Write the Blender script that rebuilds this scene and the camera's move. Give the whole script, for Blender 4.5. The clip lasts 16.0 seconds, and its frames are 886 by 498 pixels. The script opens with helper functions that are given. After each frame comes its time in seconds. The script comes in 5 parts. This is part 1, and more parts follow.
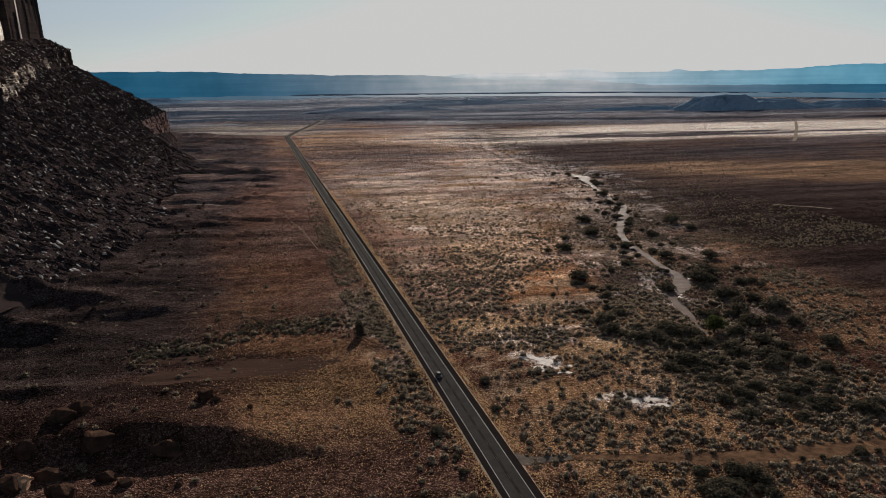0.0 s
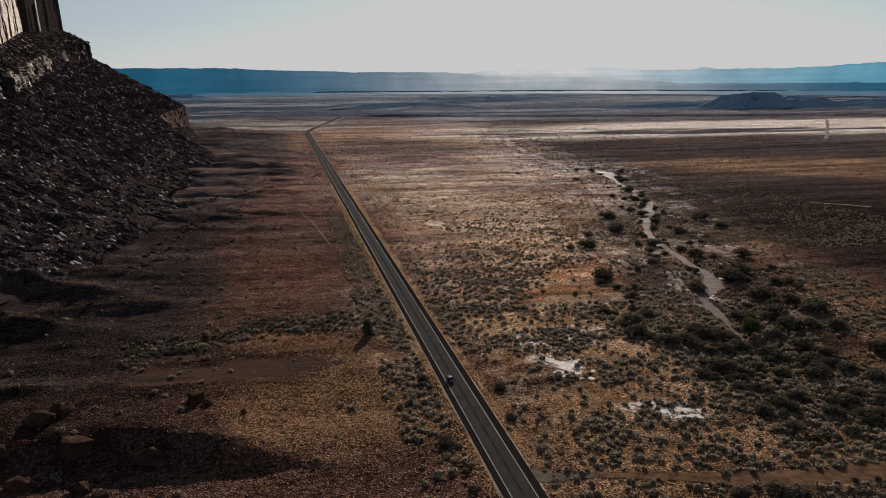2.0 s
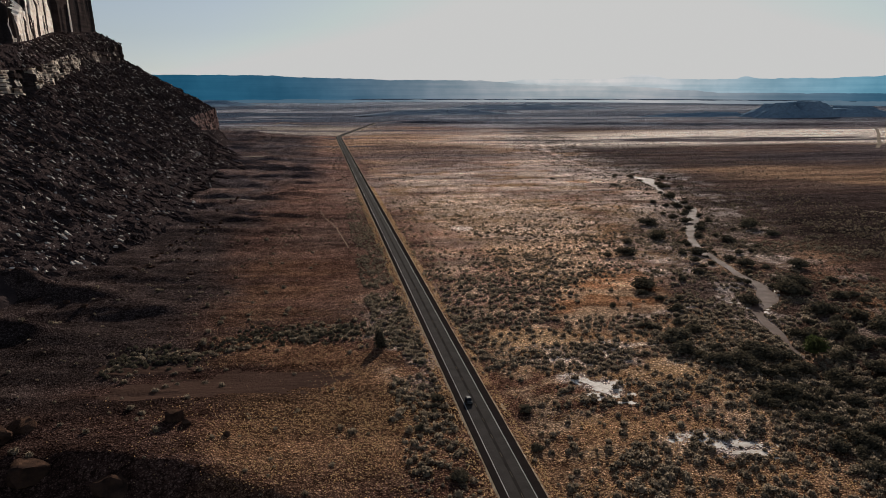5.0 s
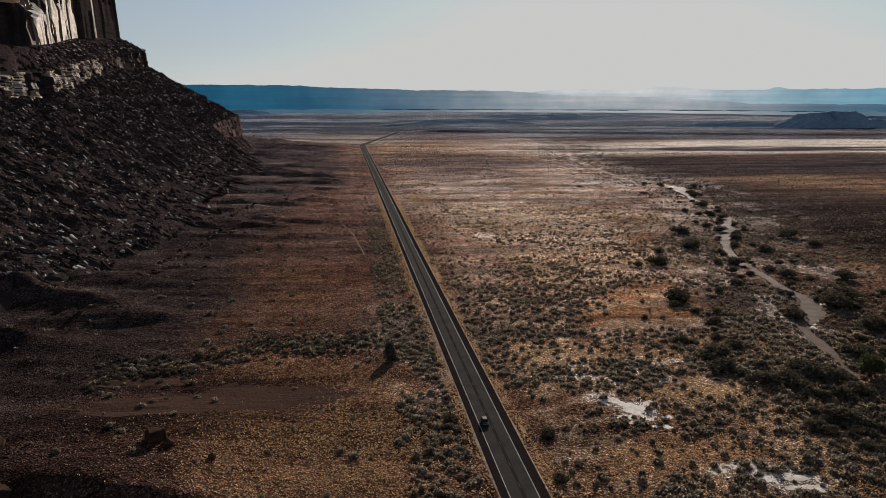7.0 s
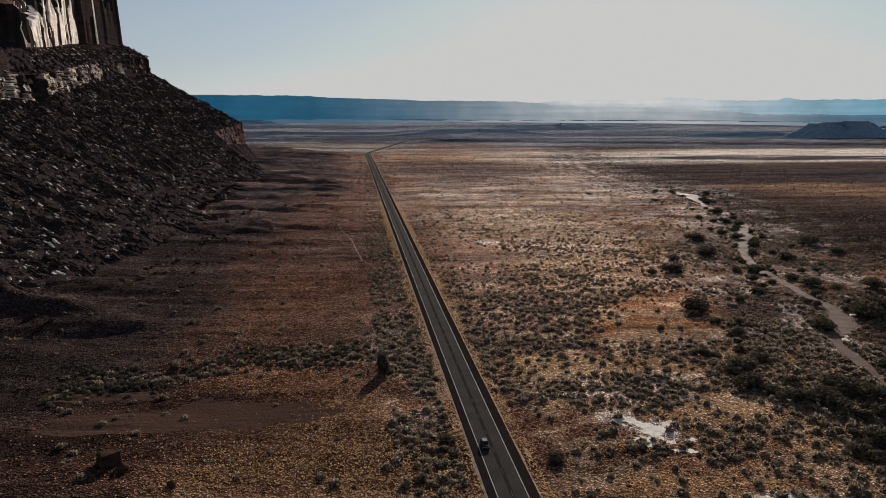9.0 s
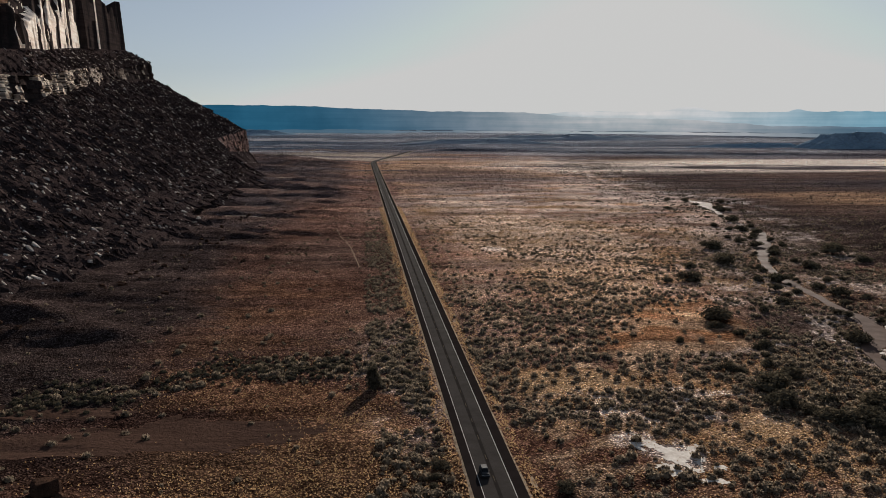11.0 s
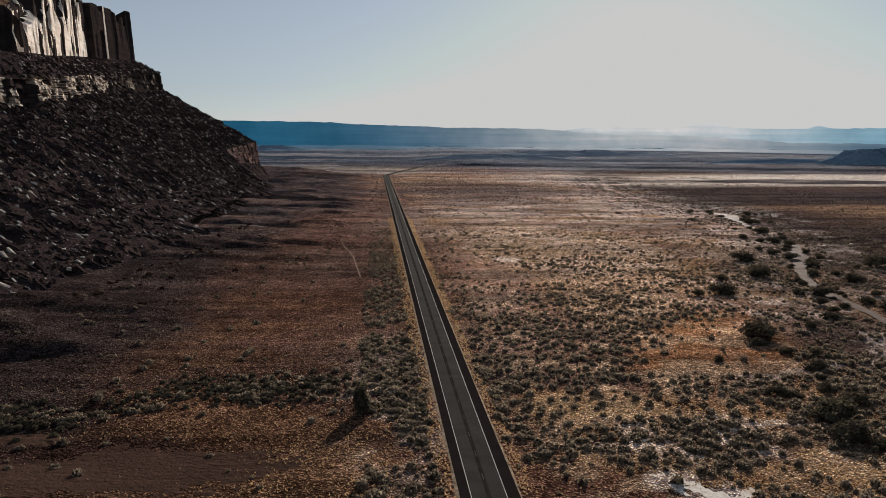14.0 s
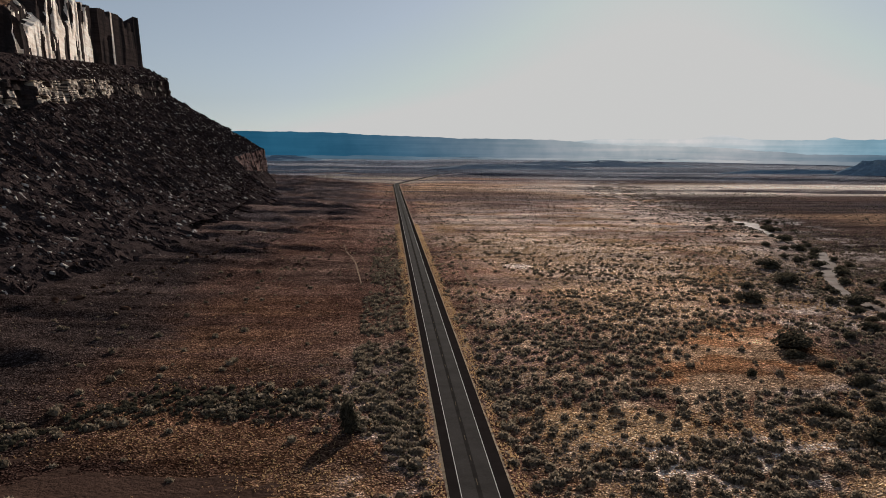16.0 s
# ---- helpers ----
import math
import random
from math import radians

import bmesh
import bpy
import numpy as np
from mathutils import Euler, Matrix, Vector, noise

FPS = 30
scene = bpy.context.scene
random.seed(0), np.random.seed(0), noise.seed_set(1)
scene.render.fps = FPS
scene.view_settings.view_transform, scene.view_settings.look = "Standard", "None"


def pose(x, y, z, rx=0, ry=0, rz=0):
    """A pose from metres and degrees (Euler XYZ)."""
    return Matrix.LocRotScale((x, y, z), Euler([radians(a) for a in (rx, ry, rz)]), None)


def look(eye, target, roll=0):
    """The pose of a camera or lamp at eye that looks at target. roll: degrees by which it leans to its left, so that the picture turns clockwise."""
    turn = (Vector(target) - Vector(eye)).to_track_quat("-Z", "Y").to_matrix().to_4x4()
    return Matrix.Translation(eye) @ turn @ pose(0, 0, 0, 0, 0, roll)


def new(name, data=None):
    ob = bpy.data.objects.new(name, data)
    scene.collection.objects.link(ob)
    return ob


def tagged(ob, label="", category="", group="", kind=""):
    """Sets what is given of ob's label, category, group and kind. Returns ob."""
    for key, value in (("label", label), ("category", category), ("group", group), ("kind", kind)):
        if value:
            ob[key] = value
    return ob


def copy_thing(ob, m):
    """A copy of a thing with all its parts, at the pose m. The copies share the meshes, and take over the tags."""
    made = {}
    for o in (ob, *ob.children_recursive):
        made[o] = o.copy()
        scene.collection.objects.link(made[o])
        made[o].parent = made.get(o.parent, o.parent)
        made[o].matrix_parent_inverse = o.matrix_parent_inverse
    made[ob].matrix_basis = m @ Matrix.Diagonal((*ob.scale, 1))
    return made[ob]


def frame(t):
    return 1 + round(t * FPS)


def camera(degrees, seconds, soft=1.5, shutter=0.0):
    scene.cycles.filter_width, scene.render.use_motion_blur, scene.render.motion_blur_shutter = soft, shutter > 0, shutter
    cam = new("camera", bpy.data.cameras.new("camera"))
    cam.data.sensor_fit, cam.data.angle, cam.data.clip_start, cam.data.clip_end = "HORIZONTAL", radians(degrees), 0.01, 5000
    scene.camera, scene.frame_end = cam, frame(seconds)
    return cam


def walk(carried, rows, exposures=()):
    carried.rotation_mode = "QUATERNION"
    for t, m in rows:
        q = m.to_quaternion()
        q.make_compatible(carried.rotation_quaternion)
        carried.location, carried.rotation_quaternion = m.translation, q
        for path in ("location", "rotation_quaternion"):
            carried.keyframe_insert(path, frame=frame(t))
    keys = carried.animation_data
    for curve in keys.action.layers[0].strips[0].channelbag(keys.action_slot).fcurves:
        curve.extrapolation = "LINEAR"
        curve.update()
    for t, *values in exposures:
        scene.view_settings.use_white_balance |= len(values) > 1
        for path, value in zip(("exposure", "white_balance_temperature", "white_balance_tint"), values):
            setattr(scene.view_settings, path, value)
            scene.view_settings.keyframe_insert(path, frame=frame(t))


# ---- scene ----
cam = camera(58.27, 16.0, soft=0.8)
PATH = [
    (0, (-71.34, -0.00, 121.64), (-48.90, 95.14, 100.59), -0.59),
    (0.5, (-69.02, 5.72, 119.89), (-47.20, 101.00, 98.79), -0.54),
    (1, (-66.73, 11.44, 118.13), (-45.47, 106.85, 96.99), -0.50),
    (1.5, (-64.55, 17.16, 116.34), (-43.94, 112.70, 95.17), -0.45),
    (2, (-62.54, 22.90, 114.54), (-42.78, 118.60, 93.33), -0.41),
    (2.5, (-60.58, 28.62, 112.73), (-41.89, 124.54, 91.54), -0.34),
    (3, (-58.60, 34.39, 110.94), (-40.88, 130.52, 89.83), -0.27),
    (3.5, (-56.53, 40.22, 109.16), (-39.45, 136.50, 88.23), -0.21),
    (4, (-54.35, 46.10, 107.42), (-37.64, 142.51, 86.77), -0.15),
    (6.5, (-44.52, 75.82, 98.49), (-31.42, 173.12, 79.49), -0.00),
    (7, (-42.83, 81.93, 96.61), (-30.45, 179.39, 77.96), 0.03),
    (7.5, (-41.10, 88.02, 94.69), (-29.15, 185.60, 76.37), 0.04),
    (8, (-39.38, 94.11, 92.77), (-27.62, 191.78, 74.82), 0.05),
    (8.5, (-37.86, 100.18, 90.82), (-26.27, 197.93, 73.23), 0.05),
    (9, (-36.41, 106.27, 88.90), (-24.96, 204.10, 71.66), 0.08),
    (11.5, (-28.92, 137.26, 79.54), (-18.76, 235.54, 64.11), 0.30),
    (12, (-27.61, 143.00, 77.88), (-17.82, 241.37, 62.81), 0.32),
    (12.5, (-26.33, 148.71, 76.20), (-16.83, 247.16, 61.49), 0.33),
    (13, (-25.16, 154.52, 74.53), (-15.88, 253.05, 60.18), 0.34),
    (13.5, (-24.00, 160.30, 72.81), (-15.05, 258.91, 58.82), 0.37),
    (14, (-22.71, 166.08, 71.11), (-14.15, 264.77, 57.50), 0.40),
    (14.5, (-21.48, 171.93, 69.40), (-13.38, 270.72, 56.16), 0.44),
    (15, (-20.28, 177.82, 67.69), (-12.63, 276.69, 54.81), 0.47),
    (15.5, (-19.02, 183.82, 66.01), (-11.72, 282.77, 53.49), 0.50),
    (16, (-17.66, 189.83, 64.33), (-10.60, 288.84, 52.17), 0.52),
]
walk(cam, [(t, look(eye, target, roll)) for t, eye, target, roll in PATH])

# ---- light ----
SUN_AZ, SUN_EL = 19.0, 17.0          # degrees right of the road's direction, and above the horizon
scene.view_settings.exposure = 0.18
world = bpy.data.worlds.new("sky")
scene.world = world
world.use_nodes = True
wn = world.node_tree.nodes
sky = wn.new("ShaderNodeTexSky")
sky.sky_type = "NISHITA"
sky.sun_disc = False
sky.sun_elevation, sky.sun_rotation = radians(SUN_EL), radians(SUN_AZ)
sky.altitude, sky.air_density, sky.dust_density, sky.ozone_density = 1500, 1.0, 0.7, 2.5
SKY = 0.088
soft = wn.new("ShaderNodeHueSaturation")
soft.inputs["Saturation"].default_value = 0.52
hazy = wn.new("ShaderNodeGamma")
hazy.inputs[1].default_value = 0.75
cap = wn.new("ShaderNodeMix")
cap.data_type, cap.blend_type = "RGBA", "DARKEN"
cap.inputs[0].default_value = 1.0
cap.inputs[7].default_value = (0.512 / SKY, 0.512 / SKY, 0.507 / SKY, 1)
world.node_tree.links.new(sky.outputs[0], hazy.inputs[0])
world.node_tree.links.new(hazy.outputs[0], soft.inputs["Color"])
cool = wn.new("ShaderNodeMix")
cool.data_type, cool.blend_type = "RGBA", "MULTIPLY"
cool.inputs[0].default_value = 1.0
cool.inputs[7].default_value = (0.93, 0.985, 1.06, 1)
world.node_tree.links.new(soft.outputs[0], cool.inputs[6])
world.node_tree.links.new(cool.outputs[2], cap.inputs[6])
world.node_tree.links.new(cap.outputs[2], wn["Background"].inputs[0])
wn["Background"].inputs[1].default_value = SKY
sun = new("sun", bpy.data.lights.new("sun", "SUN"))
sun.data.energy, sun.data.angle, sun.data.color = 5.0, radians(0.6), (1.0, 0.91, 0.81)
az, el = radians(SUN_AZ), radians(SUN_EL)
SUN_DIR = Vector((math.sin(az) * math.cos(el), math.cos(az) * math.cos(el), math.sin(el)))
sun.matrix_world = look(tuple(SUN_DIR * 3000), (0, 0, 0))


# ---- small tools ----
def ramp(a, b, v):
    v = np.clip((np.asarray(v, float) - a) / (b - a), 0, 1)
    return v * v * (3 - 2 * v)


def _hash(ix, iy, seed):
    n = (ix * 374761393 + iy * 668265263 + seed * 974634777) & 0x7FFFFFFF
    n = ((n ^ (n >> 13)) * 1274126177) & 0x7FFFFFFF
    return ((n ^ (n >> 16)) & 0xFFFF) / 65535.0


def vnoise(x, y, seed=0):
    """Smooth noise, 0 to 1, on arrays."""
    x, y = np.asarray(x, float), np.asarray(y, float)
    ix, iy = np.floor(x).astype(np.int64), np.floor(y).astype(np.int64)
    fx, fy = x - ix, y - iy
    fx, fy = fx * fx * (3 - 2 * fx), fy * fy * (3 - 2 * fy)
    a, b = _hash(ix, iy, seed), _hash(ix + 1, iy, seed)
    c, d = _hash(ix, iy + 1, seed), _hash(ix + 1, iy + 1, seed)
    return (a * (1 - fx) + b * fx) * (1 - fy) + (c * (1 - fx) + d * fx) * fy


def fbm(x, y, seed=0, octaves=4):
    v, amp, tot = 0.0, 1.0, 0.0
    for o in range(octaves):
        v = v + amp * vnoise(x * 2 ** o, y * 2 ** o, seed + 17 * o)
        tot += amp
        amp *= 0.5
    return v / tot


def mesh_from(name, verts, faces, smooth=False):
    """A mesh from arrays: verts (n, 3), faces (m, 3) or (m, 4)."""
    me = bpy.data.meshes.new(name)
    verts, faces = np.asarray(verts, np.float32), np.asarray(faces, np.int32)
    k = faces.shape[1]
    me.vertices.add(len(verts))
    me.vertices.foreach_set("co", verts.ravel())
    me.loops.add(faces.size)
    me.loops.foreach_set("vertex_index", faces.ravel())
    me.polygons.add(len(faces))
    me.polygons.foreach_set("loop_start", np.arange(0, faces.size, k, dtype=np.int32))
    me.polygons.foreach_set("loop_total", np.full(len(faces), k, np.int32))
    me.polygons.foreach_set("use_smooth", np.full(len(faces), smooth, bool))
    me.update(calc_edges=True)
    return me


def grid_faces(nu, nv):
    """Quads of a grid with nu rows of nv vertices."""
    i = (np.arange(nu - 1)[:, None] * nv + np.arange(nv - 1)[None]).ravel()
    return np.stack([i, i + 1, i + nv + 1, i + nv], 1)


def colour_layer(me, name, rgb):
    att = me.attributes.new(name, "FLOAT_COLOR", "POINT")
    rgba = np.ones((len(me.vertices), 4), np.float32)
    rgba[:, :3] = rgb
    att.data.foreach_set("color", rgba.ravel())


def part(name, bm, material, parent, label=""):
    """Links a bmesh (or mesh) as one object under parent."""
    if isinstance(bm, bmesh.types.BMesh):
        me = bpy.data.meshes.new(name)
        bm.to_mesh(me)
        bm.free()
    else:
        me = bm
    if material and not me.materials:
        me.materials.append(material)
    ob = new(name, me)
    ob.parent = parent
    if label:
        tagged(ob, label)
    return ob


# ---- materials ----
def material(name):
    m = bpy.data.materials.new(name)
    m.use_nodes = True
    t = m.node_tree
    return m, t, t.nodes["Principled BSDF"]


def node(t, kind, **values):
    n = t.nodes.new(kind)
    for k, v in values.items():
        n.inputs[k.replace("_", " ")].default_value = v
    return n


def noise_at(t, scale, detail=5.0, rough=0.6, vector=None):
    n = node(t, "ShaderNodeTexNoise", Scale=scale, Detail=detail, Roughness=rough)
    if vector is None:
        vector = t.nodes.new("ShaderNodeNewGeometry").outputs["Position"]
    t.links.new(vector, n.inputs["Vector"])
    return n.outputs["Fac"]


def blend(t, fac, a, b, mode="MIX"):
    n = t.nodes.new("ShaderNodeMix")
    n.data_type, n.blend_type = "RGBA", mode
    for sock, v in ((n.inputs[0], fac), (n.inputs[6], a), (n.inputs[7], b)):
        if isinstance(v, (int, float)):
            sock.default_value = v
        elif isinstance(v, tuple):
            sock.default_value = (*v, 1)
        else:
            t.links.new(v, sock)
    return n.outputs[2]


def spread(t, value, lo, hi, to0=0.0, to1=1.0):
    n = t.nodes.new("ShaderNodeMapRange")
    for k, v in zip((1, 2, 3, 4), (lo, hi, to0, to1)):
        n.inputs[k].default_value = v
    t.links.new(value, n.inputs[0])
    return n.outputs[0]


def relief(t, bsdf, height, strength, distance):
    b = node(t, "ShaderNodeBump", Strength=strength, Distance=distance)
    t.links.new(height, b.inputs["Height"])
    t.links.new(b.outputs[0], bsdf.inputs["Normal"])


def rock_material(name, dark, light, scale=0.08, bump=1.5, rough=0.95, spec=0.0):
    m, t, b = material(name)
    big, fine = noise_at(t, scale, 6), noise_at(t, scale * 14, 5)
    c = blend(t, spread(t, big, 0.35, 0.68), dark, light)
    c = blend(t, spread(t, fine, 0.3, 0.75), blend(t, 0.45, c, (0.03, 0.02, 0.018)), c)
    t.links.new(c, b.inputs["Base Color"])
    b.inputs["Roughness"].default_value = rough
    b.inputs["Specular IOR Level"].default_value = spec
    relief(t, b, fine, 0.9, bump)
    return m


def leaf_material(name, dark, light, glow=0.35):
    """Foliage: varied by clump, lit through from behind."""
    m, t, b = material(name)
    geo = t.nodes.new("ShaderNodeNewGeometry")
    c = blend(t, geo.outputs["Random Per Island"], dark, light)
    c = blend(t, spread(t, noise_at(t, 0.12, 3), 0.35, 0.7), c, blend(t, 0.4, c, (0.08, 0.06, 0.036)))
    t.links.new(c, b.inputs["Base Color"])
    b.inputs["Roughness"].default_value = 0.9
    b.inputs["Specular IOR Level"].default_value = 0.0
    tr = t.nodes.new("ShaderNodeBsdfTranslucent")
    t.links.new(c, tr.inputs["Color"])
    mix = node(t, "ShaderNodeMixShader", Fac=glow)
    t.links.new(b.outputs[0], mix.inputs[1])
    t.links.new(tr.outputs[0], mix.inputs[2])
    t.links.new(mix.outputs[0], t.nodes["Material Output"].inputs["Surface"])
    return m


def paint_material(name, colour, rough=0.5, metal=0.0, wear=0.25, spec=0.5):
    m, t, b = material(name)
    c = blend(t, spread(t, noise_at(t, 6.0, 5), 0.45, 0.75, 0.0, wear), colour, tuple(0.55 * v for v in colour))
    t.links.new(c, b.inputs["Base Color"])
    b.inputs["Roughness"].default_value, b.inputs["Metallic"].default_value = rough, metal
    b.inputs["Specular IOR Level"].default_value = spec
    return m


def ground_material():
    m, t, b = material("desert_soil")
    att = t.nodes.new("ShaderNodeAttribute")
    att.attribute_name = "soil"
    pos = t.nodes.new("ShaderNodeNewGeometry").outputs["Position"]
    mid, fine, tiny = noise_at(t, 0.09, 6, 0.65, pos), noise_at(t, 0.7, 5, 0.6, pos), noise_at(t, 4.0, 4, 0.6, pos)
    def times(c, value, lo, hi, dark, light):
        return blend(t, 1.0, c, blend(t, spread(t, value, lo, hi), dark, light), "MULTIPLY")

    cells = node(t, "ShaderNodeTexVoronoi", Scale=1.45, Randomness=1.0)
    bend = node(t, "ShaderNodeTexNoise", Scale=0.55, Detail=3.0)
    t.links.new(pos, bend.inputs["Vector"])
    warp = t.nodes.new("ShaderNodeVectorMath")
    warp.operation = "MULTIPLY_ADD"
    warp.inputs[1].default_value = (1.6, 1.6, 0.0)
    t.links.new(bend.outputs["Color"], warp.inputs[0])
    t.links.new(pos, warp.inputs[2])
    t.links.new(warp.outputs[0], cells.inputs["Vector"])
    tuft = spread(t, cells.outputs["Distance"], 0.05, 0.62, 1.0, 0.0)
    c = times(att.outputs["Color"], mid, 0.36, 0.66, (0.62, 0.58, 0.56), (1.35, 1.32, 1.28))
    c = times(c, fine, 0.36, 0.66, (0.42, 0.38, 0.36), (1.75, 1.72, 1.66))
    along = t.nodes.new("ShaderNodeMapping")
    along.inputs["Scale"].default_value = (0.0035, 0.028, 0.0)
    t.links.new(pos, along.inputs["Vector"])
    c = times(c, noise_at(t, 1.0, 7, 0.68, along.outputs[0]), 0.38, 0.62, (0.55, 0.56, 0.58), (1.5, 1.46, 1.42))
    c = times(c, tuft, 0.12, 0.85, (0.38, 0.34, 0.32), (1.62, 1.57, 1.46))
    c = times(c, tiny, 0.35, 0.65, (0.7, 0.68, 0.66), (1.3, 1.3, 1.3))
    t.links.new(c, b.inputs["Base Color"])
    b.inputs["Roughness"].default_value = 0.95
    b.inputs["Specular IOR Level"].default_value = 0.0
    h = node(t, "ShaderNodeMath")
    h.operation = "MULTIPLY_ADD"
    t.links.new(mid, h.inputs[0])
    h.inputs[1].default_value = 2.0
    lump = node(t, "ShaderNodeMath")
    lump.operation = "MULTIPLY_ADD"
    t.links.new(tuft, lump.inputs[0])
    lump.inputs[1].default_value = 0.85
    t.links.new(fine, lump.inputs[2])
    t.links.new(lump.outputs[0], h.inputs[2])
    relief(t, b, h.outputs[0], 1.0, 1.0)
    return m


SOIL = ground_material()
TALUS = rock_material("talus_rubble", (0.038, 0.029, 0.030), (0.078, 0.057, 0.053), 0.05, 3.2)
def cliff_material(name, dark, light, varnish, share):
    """Bedded sandstone with upright streaks of varnish."""
    m, t, b = material(name)
    pos = t.nodes.new("ShaderNodeNewGeometry").outputs["Position"]
    stretch = t.nodes.new("ShaderNodeMapping")
    stretch.inputs["Scale"].default_value = (1.0, 1.0, 0.07)
    t.links.new(pos, stretch.inputs["Vector"])
    beds = t.nodes.new("ShaderNodeMapping")
    beds.inputs["Scale"].default_value = (0.05, 0.05, 1.0)
    t.links.new(pos, beds.inputs["Vector"])
    streak, bed, fine = noise_at(t, 0.16, 6, 0.6, stretch.outputs[0]), noise_at(t, 0.35, 4, 0.6, beds.outputs[0]), noise_at(t, 0.5, 6, 0.65, pos)
    c = blend(t, spread(t, bed, 0.35, 0.65), dark, light)
    c = blend(t, spread(t, streak, share, share + 0.08), c, varnish)
    c = blend(t, spread(t, fine, 0.5, 0.75, 0.0, 0.5), c, dark)
    t.links.new(c, b.inputs["Base Color"])
    b.inputs["Roughness"].default_value = 0.95
    b.inputs["Specular IOR Level"].default_value = 0.0
    relief(t, b, fine, 0.8, 1.6)
    return m


# one sandstone in a sunlit and a shaded copy, light put into the colours
LIT_CLIFF = cliff_material("sunlit_pale_cliff", (0.68, 0.55, 0.45), (0.90, 0.84, 0.76), (0.10, 0.065, 0.05), 0.66)
SHADED_VARNISHED = cliff_material("shaded_varnished_cliff", (0.032, 0.025, 0.024), (0.062, 0.046, 0.042), (0.030, 0.025, 0.024), 0.5)
LEDGE = cliff_material("bedded_ledge_sandstone", (0.12, 0.08, 0.06), (0.76, 0.66, 0.54), (0.040, 0.030, 0.027), 0.54)
RED_CLIFF = cliff_material("red_sandstone_cliff", (0.26, 0.15, 0.12), (0.58, 0.37, 0.29), (0.04, 0.026, 0.023), 0.50)
CAP = rock_material("orange_cap_sandstone", (0.30, 0.17, 0.10), (0.52, 0.33, 0.21), 0.06, 1.0)
BOULDER = rock_material("boulder_sandstone", (0.034, 0.022, 0.018), (0.125, 0.070, 0.045), 0.25, 0.6)
SAGE = leaf_material("sagebrush_leaf", (0.050, 0.042, 0.035), (0.43, 0.34, 0.245), 0.5)
# leaf of the far brush: paler, with distance haze put into its colour
HAZED_BRUSH = leaf_material("hazed_brush_leaf", (0.09, 0.08, 0.068), (0.22, 0.19, 0.15), 0.35)
SHRUB = leaf_material("greasewood_leaf", (0.036, 0.033, 0.025), (0.15, 0.128, 0.090), 0.36)
GREEN = leaf_material("cottonwood_leaf", (0.032, 0.048, 0.016), (0.085, 0.105, 0.034), 0.35)
STRAW = leaf_material("dry_grass_blade", (0.34, 0.20, 0.10), (0.70, 0.48, 0.27), 0.6)
BARK = rock_material("shrub_bark", (0.05, 0.035, 0.025), (0.12, 0.09, 0.065), 2.0, 0.05)
ASPHALT = rock_material("worn_asphalt", (0.039, 0.036, 0.033), (0.058, 0.053, 0.049), 0.15, 0.02, 0.9, 0.004)
SEAM = rock_material("sealed_seam", (0.023, 0.022, 0.020), (0.037, 0.035, 0.032), 0.3, 0.01, 0.9, 0.0)
SHOULDER = rock_material("dark_shoulder_asphalt", (0.014, 0.0125, 0.012), (0.022, 0.019, 0.018), 0.2, 0.02, 0.95, 0.0)
APRON = rock_material("dusty_apron_asphalt", (0.11, 0.095, 0.08), (0.17, 0.14, 0.115), 0.4, 0.02)
GRAVEL = rock_material("verge_gravel", (0.30, 0.22, 0.15), (0.60, 0.48, 0.35), 0.5, 0.3)
WORN = rock_material("worn_track_soil", (0.22, 0.15, 0.105), (0.46, 0.34, 0.245), 0.35, 0.2)
DIRT = rock_material("dirt_track", (0.10, 0.056, 0.035), (0.27, 0.155, 0.088), 0.3, 0.5)
WHITE_LINE = paint_material("white_road_paint", (0.50, 0.48, 0.45), 0.8, 0.0, 0.7, 0.05)
YELLOW_LINE = paint_material("yellow_road_paint", (0.13, 0.105, 0.07), 0.8, 0.0, 0.6, 0.0)

# ---- plan: the road, the creek ----
BEND = 1715.0


def road_x(y):
    """The road's centre line: straight, then a bend to the right."""
    y = np.asarray(y, float)
    k = np.clip(y - BEND, 0, None)
    return 0.20 * np.where(k < 120, k * k / 240, k - 60)


CREEK_Y = np.array([150, 250, 343, 359, 377, 395, 405, 417, 436, 456, 484, 509, 537, 565, 610, 660, 705, 733, 800, 877, 925, 1000, 1100, 1350, 1700, 2100.0])
CREEK_X = np.array([128, 127, 141, 145, 149, 156, 165, 174, 182, 186, 190, 193, 200, 206, 228, 254, 276, 279, 292, 314, 326, 318, 305, 330, 420, 470.0])


def creek_x(y):
    return np.interp(y, CREEK_Y, CREEK_X) + 0.8 * np.sin(np.asarray(y) / 11.0)


def creek_half(y):
    y = np.asarray(y, float)
    wide = 2.0 + 1.9 * vnoise(y / 24.0, 0.3, 5)
    for at, far, more in ((412, 15, 4.2), (630, 60, 1.8), (905, 36, 4.0), (940, 22, 3.0)):
        wide = wide + more * np.exp(-((y - at) / far) ** 2)
    return wide * (1 - 0.75 * np.exp(-((y - 775) / 30) ** 2)) * (1 - 0.6 * ramp(365, 345, y)) * (1 - 0.25 * ramp(420, 380, y))


